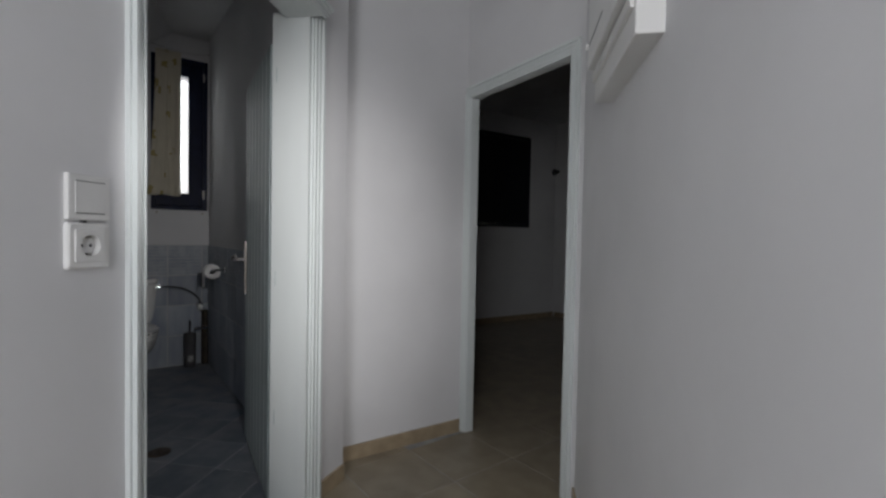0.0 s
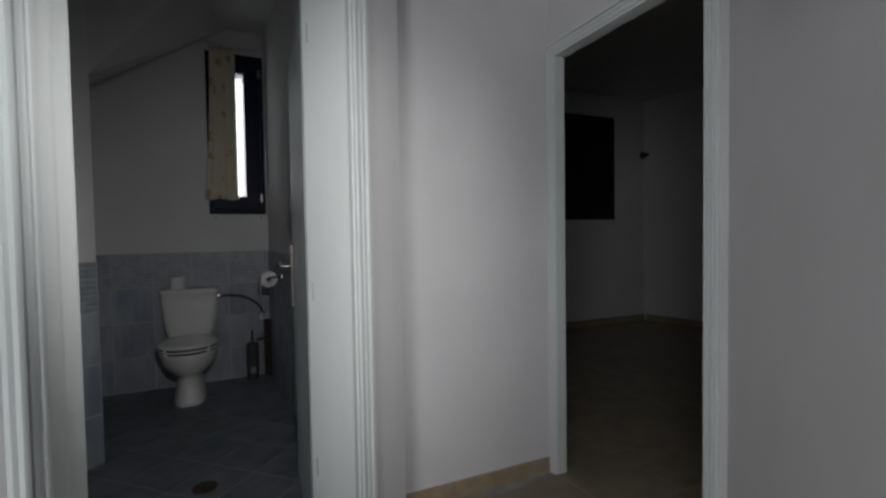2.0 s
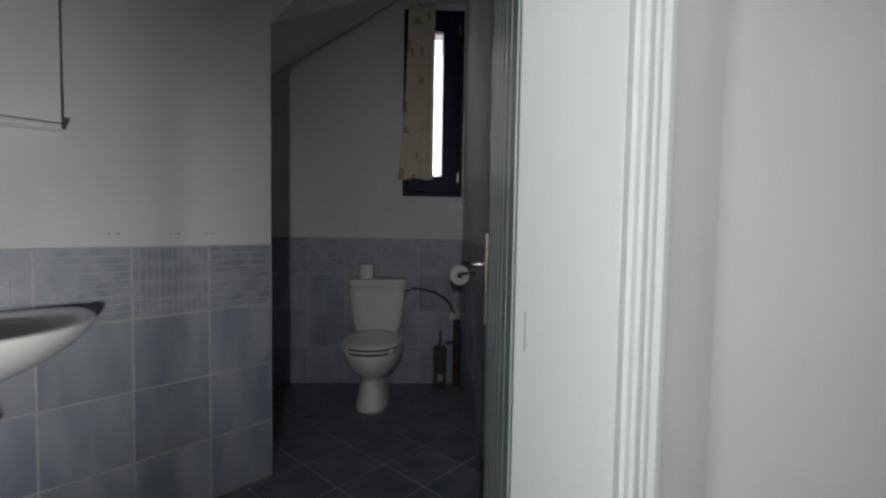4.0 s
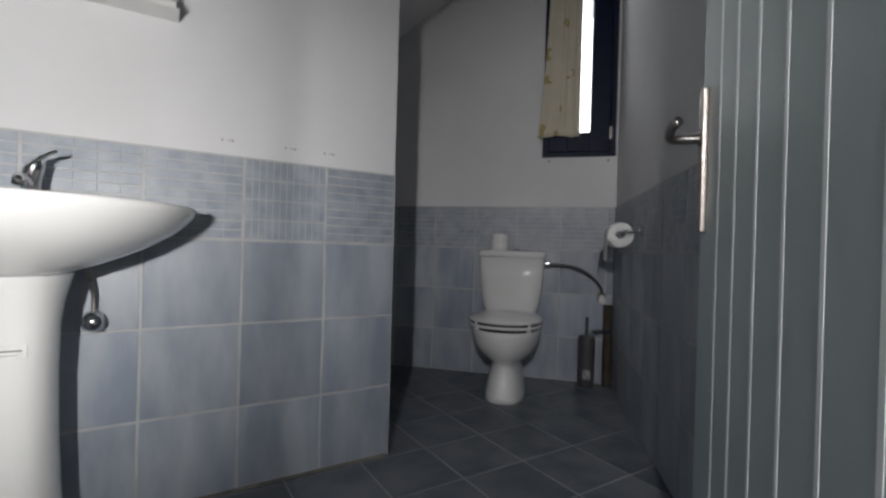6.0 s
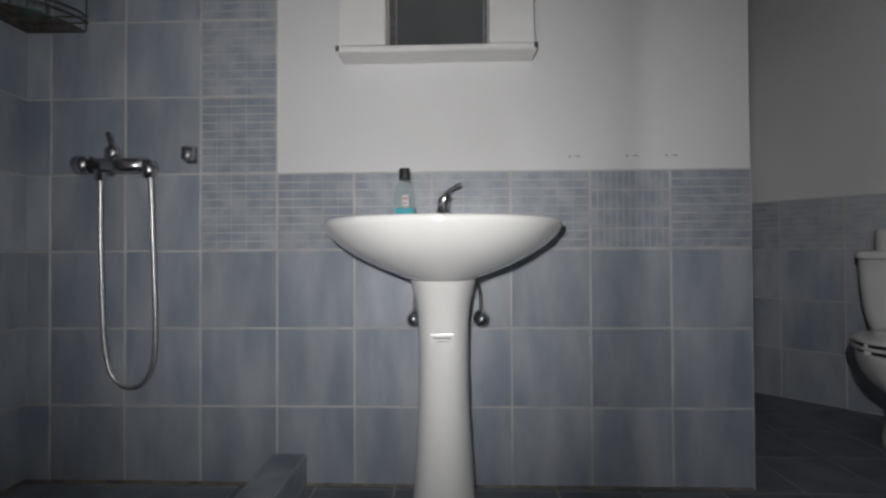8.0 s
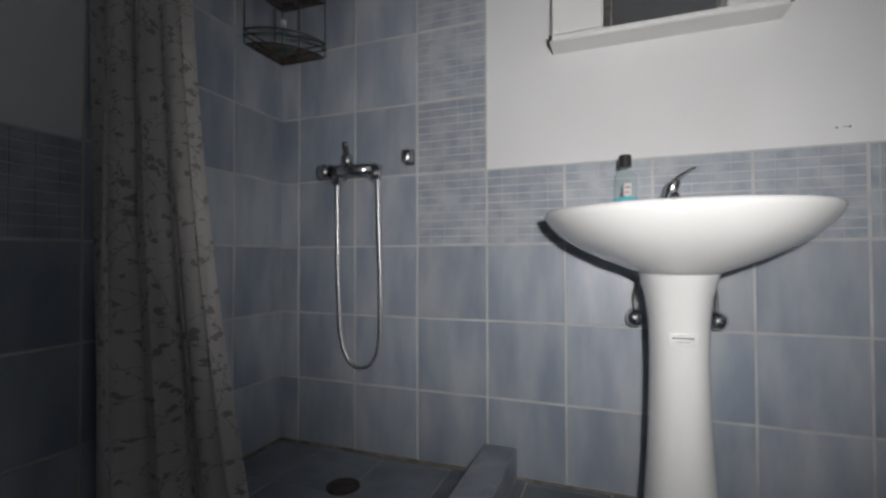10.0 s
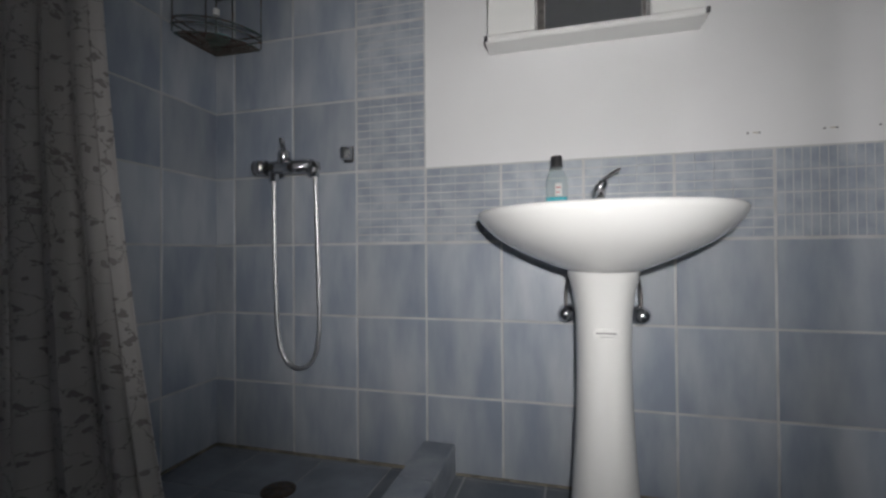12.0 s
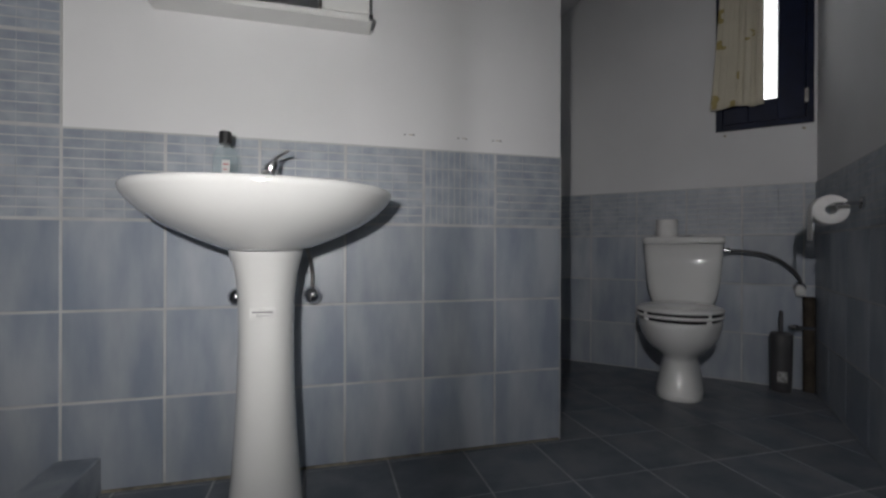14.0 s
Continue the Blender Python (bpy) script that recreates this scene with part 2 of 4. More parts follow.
def disc_x(r, x0, x1, y, z, n=20):
    return loft([[(x, y + r * math.cos(2 * math.pi * k / n), z + r * math.sin(2 * math.pi * k / n)) for k in range(n)] for x in (x0, x1)])


def disc_y(r, y0, y1, x, z, n=20, r1=None):
    return loft([[(x + q * math.cos(2 * math.pi * k / n), y, z + q * math.sin(2 * math.pi * k / n)) for k in range(n)] for y, q in ((y0, r), (y1, r1 or r))])


def plane_frame(p, d):
    """A wall's own axes: x along d, y out of the wall to its left of d, z up."""
    d = Vector((d[0], d[1], 0)).normalized()
    nrm = Vector((-d.y, d.x, 0))
    return Matrix(((d.x, nrm.x, 0, p[0]), (d.y, nrm.y, 0, p[1]), (0, 0, 1, 0), (0, 0, 0, 1)))


# ---- structure ----
T = 0.30
CEIL = 3.25
CORNER = (3.56, 0.21)
F_SINK = plane_frame((0, 0), (-1, 0))        # x = -world x, y out to the room
F_WEST = plane_frame((-1.007, 0), (0, -1))   # x = distance from the shower corner
F_TOILET = plane_frame(CORNER, (-0.70, 0.715))
F_RIGHT = plane_frame((1.632, -1.81), (0.68, 0.73))
RIGHT_LEN = math.hypot(CORNER[0] - 1.632, CORNER[1] + 1.81)
F_RIGHT = plane_frame((1.632, -1.81), (CORNER[0] - 1.632, CORNER[1] + 1.81))
F_FAR = plane_frame((2.455, -2.548), (-0.60, 0.66))   # hall wall between the two doors
F_RDOOR = plane_frame((1.70, -3.21), (0.73, 0.64))  # wall with the far door


def wall(name, fr, pieces, thick=0.15, label="white painted plaster wall", material=None):
    bm = bmesh.new()
    for x0, x1, z0, z1 in pieces:
        box(x0, x1, -thick, 0, z0, z1, 0, fr, bm)
    return tagged(part(name, bm, material or M_WALL), label, "wall", kind="structure")


w_sink = wall("wall_sink", F_SINK, [(-1.8, 1.157, 0, CEIL)], 0.15, "white plaster wall tiled blue-grey to basin height")
w_west = wall("wall_west", F_WEST, [(0.0, 1.985, 0, CEIL)], 0.15, "white plaster wall with blue-grey tiles beside the shower")
WX0, WX1, WZ0, WZ1 = 0.015, 0.50, 1.545, 3.03
w_toilet = wall("wall_toilet", F_TOILET, [(-0.3, WX0, 0, CEIL), (WX1, 2.75, 0, CEIL), (WX0, WX1, 0, WZ0), (WX0, WX1, WZ1, CEIL)], 0.2,
                "white plaster wall with tiled dado behind the toilet")
w_right = wall("wall_right", F_RIGHT, [(0, RIGHT_LEN, 0, CEIL)], 0.12, "white plaster wall with blue-grey tiled dado")
DX0, DX1, DTOP = 0.355, 1.40, 2.37
HALL_Y, BATH_Y = -1.985, -1.81
bm = bmesh.new()
for x0, x1, z0, z1 in ((-1.157, DX0, 0, CEIL), (DX0, DX1, DTOP, CEIL)):
    box(x0, x1, HALL_Y, BATH_Y, z0, z1, 0, None, bm)
# the pier beside the doorway slants back towards the door
REVEAL = 0.066
bm = merge(bm, prism([(DX1, BATH_Y), (DX1, HALL_Y + REVEAL), (1.70, HALL_Y), (1.70, BATH_Y)], 0, CEIL))
F_PIER = plane_frame((1.70, HALL_Y), (DX1 - 1.70, REVEAL))
PIER = math.hypot(1.70 - DX1, REVEAL)
w_door = tagged(part("wall_door", bm, M_WALL), "white plaster wall around the bathroom doorway", "wall", kind="structure")
bm = bmesh.new()
box(1.65, 1.7995, 0.15, 2.2, 0, CEIL, 0, None, bm)
tagged(part("wall_niche", bm, M_WALL), "white plaster side wall of the toilet niche", "wall", kind="structure")
w_far = wall("wall_far", F_FAR, [(0, 1.06, 0, CEIL)], 0.12, "white plaster hall wall beside the dark doorway")
RD = 1.004
w_rd = wall("wall_far_door", F_RDOOR, [(0.0, 0.07, 0, CEIL), (RD - 0.037, RD + 0.15, 0, CEIL), (0.07, RD - 0.037, 2.28, CEIL)], 0.055, "white plaster wall around the far doorway")
bm = box(-2.9, 1.76, -3.35, -3.21, 0, CEIL)
tagged(part("wall_hall_right", bm, M_WALL), "plain white plaster hall wall", "wall", kind="structure")
bm = bmesh.new()
for y0, y1, z0, z1 in ((-3.35, -3.1, 0, CEIL), (-2.1, -1.81, 0, CEIL), (-3.1, -2.1, 0, 1.0), (-3.1, -2.1, 2.4, CEIL)):
    box(-2.9, -2.75, y0, y1, z0, z1, 0, None, bm)
tagged(part("wall_hall_end", bm, M_WALL), "white plaster end wall of the hall", "wall", kind="structure")
bm = box(-2.75, -1.157, HALL_Y, -1.81, 0, CEIL)
tagged(part("wall_hall_left", bm, M_WALL), "plain white plaster hall wall", "wall", kind="structure")

# the dark room past the far doorway
F_R1 = plane_frame((7.29, -3.52), (-0.65, 0.75))
F_R2 = plane_frame((6.2, -5.3), (1.09, 1.78))
wall("wall_room_far", F_R1, [(-0.15, 0.58, 0, CEIL), (1.63, 4.0, 0, CEIL), (0.58, 1.63, 0, 1.5), (0.58, 1.63, 2.95, CEIL)], 0.15, "white plaster wall of the dark room")
wall("wall_room_side", F_R2, [(-1.0, 2.09, 0, CEIL)], 0.15, "white plaster wall of the dark room")
wall("wall_room_back", plane_frame((1.76, -3.35), (4.0, -2.8)), [(0, 5.2, 0, CEIL)], 0.15, "white plaster wall of the dark room")
wall("wall_room_near", plane_frame((5.0, -0.2), (-2.45, -2.3)), [(-0.6, 3.45, 0, CEIL)], 0.1, "white plaster wall of the dark room")

bm = box(-3.0, 8.5, -6.5, 3.0, CEIL, CEIL + 0.15)
tagged(part("ceiling", bm, M_CEIL), "white painted plaster ceiling", "ceiling", kind="structure")
bm = box(-3.0, 8.5, -6.5, 3.0, -0.2, -0.0028)
floor = tagged(part("floor", bm, M_FGROUT), "floor slab with grey joints under the tiles", "floor", kind="structure")

# sloping soffit over the toilet niche
bm = bmesh.new()
A, B, D, C = (1.795, 0.001, 2.285), (2.587, 0.001, 3.249), (3.345, 0.46, 3.249), (1.80, 2.04, 1.88)
top = [(p[0], p[1], CEIL + 0.02) for p in (A, B, D, C)]
lo = [bm.verts.new(p) for p in (A, B, D, C)]
hi = [bm.verts.new(p) for p in top]
bm.faces.new((lo[0], lo[1], lo[2])); bm.faces.new((lo[0], lo[2], lo[3]))
bm.faces.new(hi)
for i in range(4):
    j = (i + 1) % 4
    bm.faces.new((lo[i], lo[j], hi[j], hi[i]))
tagged(part("ceiling_soffit", bm, M_CEIL), "sloping white soffit above the toilet niche", "ceiling", kind="structure")


# ---- doors and trim ----
def moulding(a, b, sg, ztop, width):
    """A stepped upright strip; sg: +1 where the opening lies beyond b."""
    bm = bmesh.new()
    box(a, b, 0.0, 0.014, 0, ztop + width, 0.003, None, bm)
    inner = b if sg > 0 else a
    k = (b - a) / 0.085
    for off, w, h in ((0.012 * k, 0.012 * k, 0.021), (0.036 * k, 0.010 * k, 0.020), (0.056 * k, 0.016 * k, 0.026)):
        c = inner - sg * off
        box(min(c, c - sg * w), max(c, c - sg * w), 0.013, h, 0, ztop + off, 0.003, None, bm)
    return bm


def architrave(name, fr, x0, x1, ztop, width, label, wl=None, wr=None, left_at=None):
    """Door lining with stepped mouldings on the room face; fr: x along the wall, y out."""
    th = holder(name, fr, label, "door frame", kind="structure")
    for side, (a, b) in (("l", (x0 - (wl or width), x0)), ("r", (x1, x1 + (wr or width)))):
        if side == "l" and left_at:
            bm = moulding(left_at[1] - wl, left_at[1], 1, ztop, width)
            bmesh.ops.transform(bm, matrix=fr.inverted() @ left_at[0], verts=bm.verts)
        else:
            bm = moulding(a, b, 1 if side == "l" else -1, ztop, width)
        part("jamb_moulding", bm, M_TRIM, th)
    bm = bmesh.new()
    box(x0 - 0.001, x1 + 0.001, 0.0, 0.013, ztop, ztop + width, 0.003, None, bm)
    for off, w, h in ((0.012, 0.012, 0.020), (0.036, 0.010, 0.019), (0.056, 0.016, 0.025)):
        box(x0 - off, x1 + off, 0.012, h, ztop + off, ztop + off + w, 0.003, None, bm)
    part("head_moulding", bm, M_TRIM, th)
    return th


F_HALL = Matrix(((1, 0, 0, 0), (0, -1, 0, HALL_Y), (0, 0, 1, 0), (0, 0, 0, 1)))
F_HALLR = plane_frame((0, HALL_Y), (-1, 0))
fr1 = architrave("door_frame_1", F_HALLR, -DX1, -DX0, DTOP - 0.03, 0.075, "pale grey-green painted bathroom door frame with ridged mouldings", 0.10, 0.05, (F_PIER, PIER))
bm = bmesh.new()
box(-DX1, -DX1 + 0.028, -0.245, -REVEAL + 0.006, 0, DTOP, 0.003, None, bm)
part("lining", bm, M_TRIM, fr1)
part("lining", box(-DX0 - 0.05, -DX0 + 0.002, -0.172, -0.03, 0, DTOP, 0.006), M_TRIM, fr1)
part("stop", box(-0.474, -DX0 - 0.05, -0.170, -0.096, 0, DTOP, 0.006), M_TRIM, fr1)
part("lining", box(-DX1 + 0.03, -DX0 - 0.014, -0.172, 0.004, DTOP - 0.03, DTOP, 0.003), M_TRIM, fr1)
for z in (0.45, 1.12, 2.08):
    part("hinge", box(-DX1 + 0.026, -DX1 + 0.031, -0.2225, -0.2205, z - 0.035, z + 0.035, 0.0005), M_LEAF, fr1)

fr2 = architrave("door_frame_2", F_RDOOR, 0.085, RD - 0.045, 2.263, 0.075, "pale grey-green painted frame of the dark doorway", 0.058, 0.045)
for x0, x1, z0, z1 in ((0.071, 0.09, 0, 2.28), (RD - 0.05, RD - 0.036, 0, 2.28), (0.092, RD - 0.052, 2.262, 2.28)):
    part("lining", box(x0, x1, -0.06, 0.004, z0, z1, 0.003), M_TRIM, fr2)

# bathroom door leaf, standing open against the side wall
L0, L1 = Vector((1.405, -1.715)), Vector((2.06, -1.17))
F_LEAF = plane_frame(L0, L1 - L0)
LW = (L1 - L0).length
leaf = holder("door_1", F_LEAF, "open grey-green planked bathroom door with steel handle", "door", kind="structure")
part("panel", box(0, LW, -0.036, -0.006, 0.012, 2.24, 0.002), M_TRIM, leaf)
GROOVES = [0.116 * k for k in range(1, 7)]
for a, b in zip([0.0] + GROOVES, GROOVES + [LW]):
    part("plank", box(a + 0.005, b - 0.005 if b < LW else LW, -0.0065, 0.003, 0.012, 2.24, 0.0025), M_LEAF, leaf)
# grooves as slightly raised strips, paler than the planks
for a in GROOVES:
    part("groove", box(a - 0.0058, a + 0.0058, -0.006, 0.0036, 0.014, 2.238, 0.001), M_GROOVE, leaf, "pale strip along the plank groove")
hp = part("handle_plate", box(LW - 0.064, LW - 0.014, 0.003, 0.016, 0.945, 1.28, 0.005), M_PLATE, leaf, "worn steel handle plate")
part("lever", merge(tube([(LW - 0.042, 0.01, 1.165), (LW - 0.042, 0.07, 1.165), (LW - 0.055, 0.085, 1.166), (LW - 0.09, 0.088, 1.18), (LW - 0.12, 0.075, 1.19)], 0.011, 12, 2),
                    disc_y(0.018, 0.011, 0.02, LW - 0.042, 1.165)), M_STEEL, hp, "curved steel lever", True)
part("keyhole", box(LW - 0.046, LW - 0.038, 0.0155, 0.0168, 1.04, 1.07, 0.001), M_BLACK, hp)
part("latch", box(LW - 0.0005, LW + 0.006, -0.026, -0.012, 0.955, 1.0, 0.002), M_STEEL, leaf, "bright steel latch")
part("handle_plate", box(LW - 0.062, LW - 0.022, -0.044, -0.036, 0.93, 1.27, 0.004), M_PLATE, leaf, "worn steel handle plate")
part("lever", tube([(LW - 0.042, -0.04, 1.165), (LW - 0.042, -0.08, 1.165), (LW - 0.09, -0.085, 1.165), (LW - 0.14, -0.08, 1.165)], 0.010, 10, 2), M_STEEL, leaf, "", True)


def skirting(name, fr, x0, x1):
    return tagged(part(name, box(x0, x1, 0.0, 0.012, -0.006, 0.085, 0.002, fr), M_BASE), "tan stone skirting along the hall wall", "skirting", kind="structure")


skirting("baseboard_1", F_FAR, 0.0, 1.05)
skirting("baseboard_2", F_PIER, 0.0, PIER - 0.102)
skirting("baseboard_3", F_HALLR, -DX0 + 0.053, 2.7)
skirting("baseboard_4", plane_frame((0, -3.21), (1, 0)), -2.7, 1.70)
skirting("baseboard_5", F_R1, -0.1, 3.9)
skirting("baseboard_6", F_R2, -0.9, 2.05)


# ---- windows ----
def casement(name, fr, x0, x1, z0, z1, deep, label):
    th = holder(name, fr, label, "window", kind="structure")
    f = 0.035
    fo = bmesh.new()
    for a, b, c, d in ((x0, x0 + f, z0, z1), (x1 - f, x1, z0, z1), (x0 + f, x1 - f, z0, z0 + f), (x0 + f, x1 - f, z1 - f, z1)):
        box(a, b, -deep, 0.012, c, d, 0.004, None, fo)
    q = f + 0.025
    for a, b, c, d in ((x0, x0 + q, z0, z1), (x1 - q, x1, z0, z1), (x0 + q, x1 - q, z0, z0 + q), (x0 + q, x1 - q, z1 - q, z1)):
        box(a, b, -0.075, -0.054, c, d, 0.002, None, fo)
    part("window_frame", fo, M_NAVY, th)
    s, g = 0.130, 0.004
    a0, a1, c0, c1 = x0 + f + g, x1 - f - g, z0 + f + g, z1 - f - g
    sb = bmesh.new()
    for a, b, c, d in ((a0, a0 + s, c0, c1), (a1 - s, a1, c0, c1), (a0 + s, a1 - s, c0, c0 + s), (a0 + s, a1 - s, c1 - s, c1)):
        box(a, b, -0.05, 0.004, c, d, 0.006, None, sb)
    sash = part("sash", sb, M_NAVY, th)
    pane = part("pane", box(a0 + s - 0.008, a1 - s + 0.008, -0.032, -0.027, c0 + s - 0.008, c1 - s + 0.008), M_GLASS, sash)
    pane.visible_shadow = False
    for z in (c0 + 0.12, c1 - 0.12):
        part("hinge", box(a0 - 0.012, a0 + 0.006, 0.003, 0.018, z - 0.04, z + 0.04, 0.003), M_STEEL, th)
    return th


casement("window_1", F_TOILET, WX0, WX1, WZ0, WZ1, 0.16, "dark navy casement window with a half-drawn curtain")
rw = holder("window_2", F_R1, "closed dark shuttered window in the unlit room", "window", kind="structure")
fo = bmesh.new()
for a, b, c, d in ((0.58, 0.63, 1.5, 2.95), (1.58, 1.63, 1.5, 2.95), (0.63, 1.58, 1.5, 1.55), (0.63, 1.58, 2.90, 2.95), (1.08, 1.13, 1.55, 2.90)):
    box(a, b, -0.1, 0.015, c, d, 0.004, None, fo)
part("window_frame", fo, M_SHUT, rw)
for x0, x1 in ((0.632, 1.078), (1.132, 1.578)):
    part("shutter_panel", box(x0, x1, -0.03, -0.012, 1.552, 2.898, 0.006), M_SHUT, rw)

bd = bpy.data.materials.new("bright_outdoors")
bd.use_nodes = True
bd.node_tree.nodes["Principled BSDF"].inputs["Emission Color"].default_value = (1.0, 0.99, 0.97, 1)
bd.node_tree.nodes["Principled BSDF"].inputs["Emission Strength"].default_value = 2.2
tagged(part("backdrop", box(-2.0, 3.0, -1.6, -1.55, -0.2, 6.0, 0, F_TOILET), bd), "overexposed bright daylight outside the small window", "backdrop", kind="structure")

# small window curtain on its wire
def drape(name, width_top, width_bottom, height, depth, folds, fr, material, label, category, seed=0, nx=90, nz=36, crowd=1.0):
    rng = random.Random(seed)
    ph = [rng.uniform(0, 6.28) for _ in range(4)]
    me = bpy.data.meshes.new(name)
    verts, faces, uvs = [], [], []
    cloth_w = width_top * 1.9
    for j in range(nz + 1):
        v = j / nz
        w = width_top + (width_bottom - width_top) * v ** 1.9
        for i in range(nx + 1):
            u = i / nx
            uw = u ** crowd + 0.05 * math.sin(u * 5.1 + ph[3] + 0.8 * v)
            wave = math.sin(uw * folds * 6.283 + ph[0] + 0.9 * math.sin(v * 2.2 + ph[1])) * (0.6 + 0.5 * math.sin(u * 4 + ph[2])) + 0.35 * math.sin(uw * folds * 2.3 * 6.283 + ph[2] + v * 1.7)
            d = depth * (0.55 + 0.45 * v) * wave
            verts.append((u * w + 0.012 * math.sin(u * folds * 12.566 + ph[3]), d, -v * height + 0.006 * math.sin(u * 9 + ph[1]) * v))
            uvs.append((u * cloth_w, -v * height))
    for j in range(nz):
        for i in range(nx):
            a = j * (nx + 1) + i
            faces.append((a, a + 1, a + nx + 2, a + nx + 1))
    me.from_pydata(verts, [], faces)
    lay = me.uv_layers.new(name="UVMap")
    for lp in me.loops:
        lay.data[lp.index].uv = uvs[lp.vertex_index]
    me.materials.append(material)
    for p in me.polygons:
        p.use_smooth = True
    ob = new(name, me)
    ob.matrix_world = fr
    so = ob.modifiers.new("thickness", "SOLIDIFY")
    so.thickness = 0.0025
    return tagged(ob, label, category)


drape("window_curtain", 0.20, 0.268, 1.385, 0.011, 4, F_TOILET @ pose(0.262, 0.040, 3.065), M_CURT, "cream curtain with ochre leaf print beside the window", "curtain", 3, 60, 24)
wire = holder("curtain_wire", F_TOILET, "thin curtain wire on two hooks above the window", "curtain rail")
part("wire", tube([(0.01, 0.045, 3.10), (0.14, 0.045, 3.075), (0.3, 0.045, 3.07), (0.5, 0.045, 3.10)], 0.0025, 6, 1), M_STEEL, wire)
for x in (0.012, 0.5):
    part("hook", tube([(x, -0.002, 3.11), (x, 0.04, 3.11), (x, 0.045, 3.095)], 0.003, 6, 1), M_STEEL, wire)

# ---- bathroom things ----
SX = 0.648  # basin axis


def d_ring(w, front, back, z, n=40):
    """A basin outline: a full curve in front, squarer behind."""
    pts = []
    for k in range(n):
        a = 2 * math.pi * k / n
        c, s = math.cos(a), math.sin(a)
        x = 1.038 * w * math.copysign(abs(c) ** 0.85, c)
        mid = back - 0.19
        y = mid + (back - mid) * abs(s) ** 0.5 if s > 0 else mid - (mid - front) * abs(s) ** 0.95
        pts.append((SX + x, y, 0.80 + (z - 0.80) * 0.935))
    return pts


sink = holder("pedestal_sink", Matrix.Identity(4), "white ceramic wash basin on a pedestal against tiled wall", "sink")
rings = [d_ring(0.10, -0.38, -0.05, 0.800), d_ring(0.14, -0.41, -0.02, 0.815), d_ring(0.21, -0.46, -0.012, 0.845), d_ring(0.275, -0.505, -0.012, 0.880),
         d_ring(0.325, -0.54, -0.012, 0.915), d_ring(0.358, -0.562, -0.012, 0.950), d_ring(0.374, -0.574, -0.012, 0.975), d_ring(0.378, -0.577, -0.012, 0.990),
         d_ring(0.374, -0.574, -0.013, 0.998), d_ring(0.362, -0.562, -0.018, 1.001), d_ring(0.335, -0.535, -0.16, 0.998), d_ring(0.31, -0.515, -0.17, 0.975),
         d_ring(0.25, -0.47, -0.19, 0.91), d_ring(0.15, -0.40, -0.22, 0.865), d_ring(0.05, -0.34, -0.27, 0.855)]
basin = part("basin", loft(rings), M_CERAM, sink, "", True)
ped = loft([[(SX + w * math.copysign(abs(math.cos(a)) ** 0.8, math.cos(a)), -0.225 + d * math.sin(a), z) for a in [2 * math.pi * k / 32 for k in range(32)]]
            for w, d, z in ((0.113, 0.125, -0.002), (0.110, 0.122, 0.02), (0.100, 0.112, 0.12), (0.091, 0.105, 0.25), (0.084, 0.10, 0.40), (0.081, 0.098, 0.55), (0.084, 0.10, 0.66),
                            (0.092, 0.11, 0.73), (0.103, 0.125, 0.775), (0.109, 0.135, 0.797), (0.109, 0.135, 0.802))])
pedestal = part("pedestal", ped, M_CERAM, sink, "", True)
lab = box(SX - 0.036, SX + 0.036, -0.3265, -0.3215, 0.602, 0.632, 0.001)
sticker = part("sticker", lab, M_WORNLABEL, sink, "small printed maker's sticker")
part("print", box(SX - 0.029, SX + 0.027, -0.3275, -0.326, 0.618, 0.622), M_INK, sticker)
part("print", box(SX - 0.018, SX + 0.018, -0.3275, -0.326, 0.609, 0.6105), M_INK, sticker)
for x in (SX - 0.113, SX + 0.135):
    v = holder("angle_valve", pose(x, 0, 0.645), "chrome angle stop valve on the tiled wall under basin", "valve", "basin valves")
    part("stem", disc_y(0.012, -0.008, -0.05, 0, 0), M_CHROME, v)
    part("rosette", disc_y(0.028, -0.008, -0.016, 0, 0, 20, 0.022), M_CHROME, v)
    kn = bmesh.new()
    bmesh.ops.create_uvsphere(kn, u_segments=18, v_segments=12, radius=0.030, matrix=Matrix.Translation((0, -0.062, -0.004)))
    part("knob", kn, M_CHROME, v, "", True)
    sgn = 1 if x < SX else -1
    part("hose", tube([(0, -0.045, 0.02), (0.0, -0.045, 0.08), (sgn * 0.01, -0.06, 0.13), (sgn * 0.03, -0.09, 0.20)], 0.006, 8, 2), M_STEEL, v, "", True)

tap = holder("basin_tap", pose(SX - 0.005, -0.11, 0.987), "chrome single-lever basin mixer tap on the basin", "tap")
part("base_ring", lathe([(0.027, -0.002), (0.028, 0.006), (0.024, 0.010)], 24), M_CHROME, tap, "", True)
part("body", loft([[(cx + r * math.cos(2 * math.pi * k / 24), cy + r * math.sin(2 * math.pi * k / 24), z + 0.25 * r * math.cos(2 * math.pi * k / 24)) for k in range(24)]
                   for cx, cy, r, z in ((0, 0, 0.0225, 0.008), (0.001, -0.002, 0.022, 0.045), (0.004, -0.006, 0.0235, 0.075), (0.009, -0.011, 0.024, 0.096), (0.012, -0.014, 0.018, 0.110), (0.013, -0.015, 0.006, 0.115))]), M_CHROME, tap, "", True)
part("spout", tube([(0, -0.01, 0.045), (0.0, -0.07, 0.06), (0.0, -0.12, 0.055), (0, -0.13, 0.04)], 0.013, 12, 2), M_CHROME, tap, "", True)
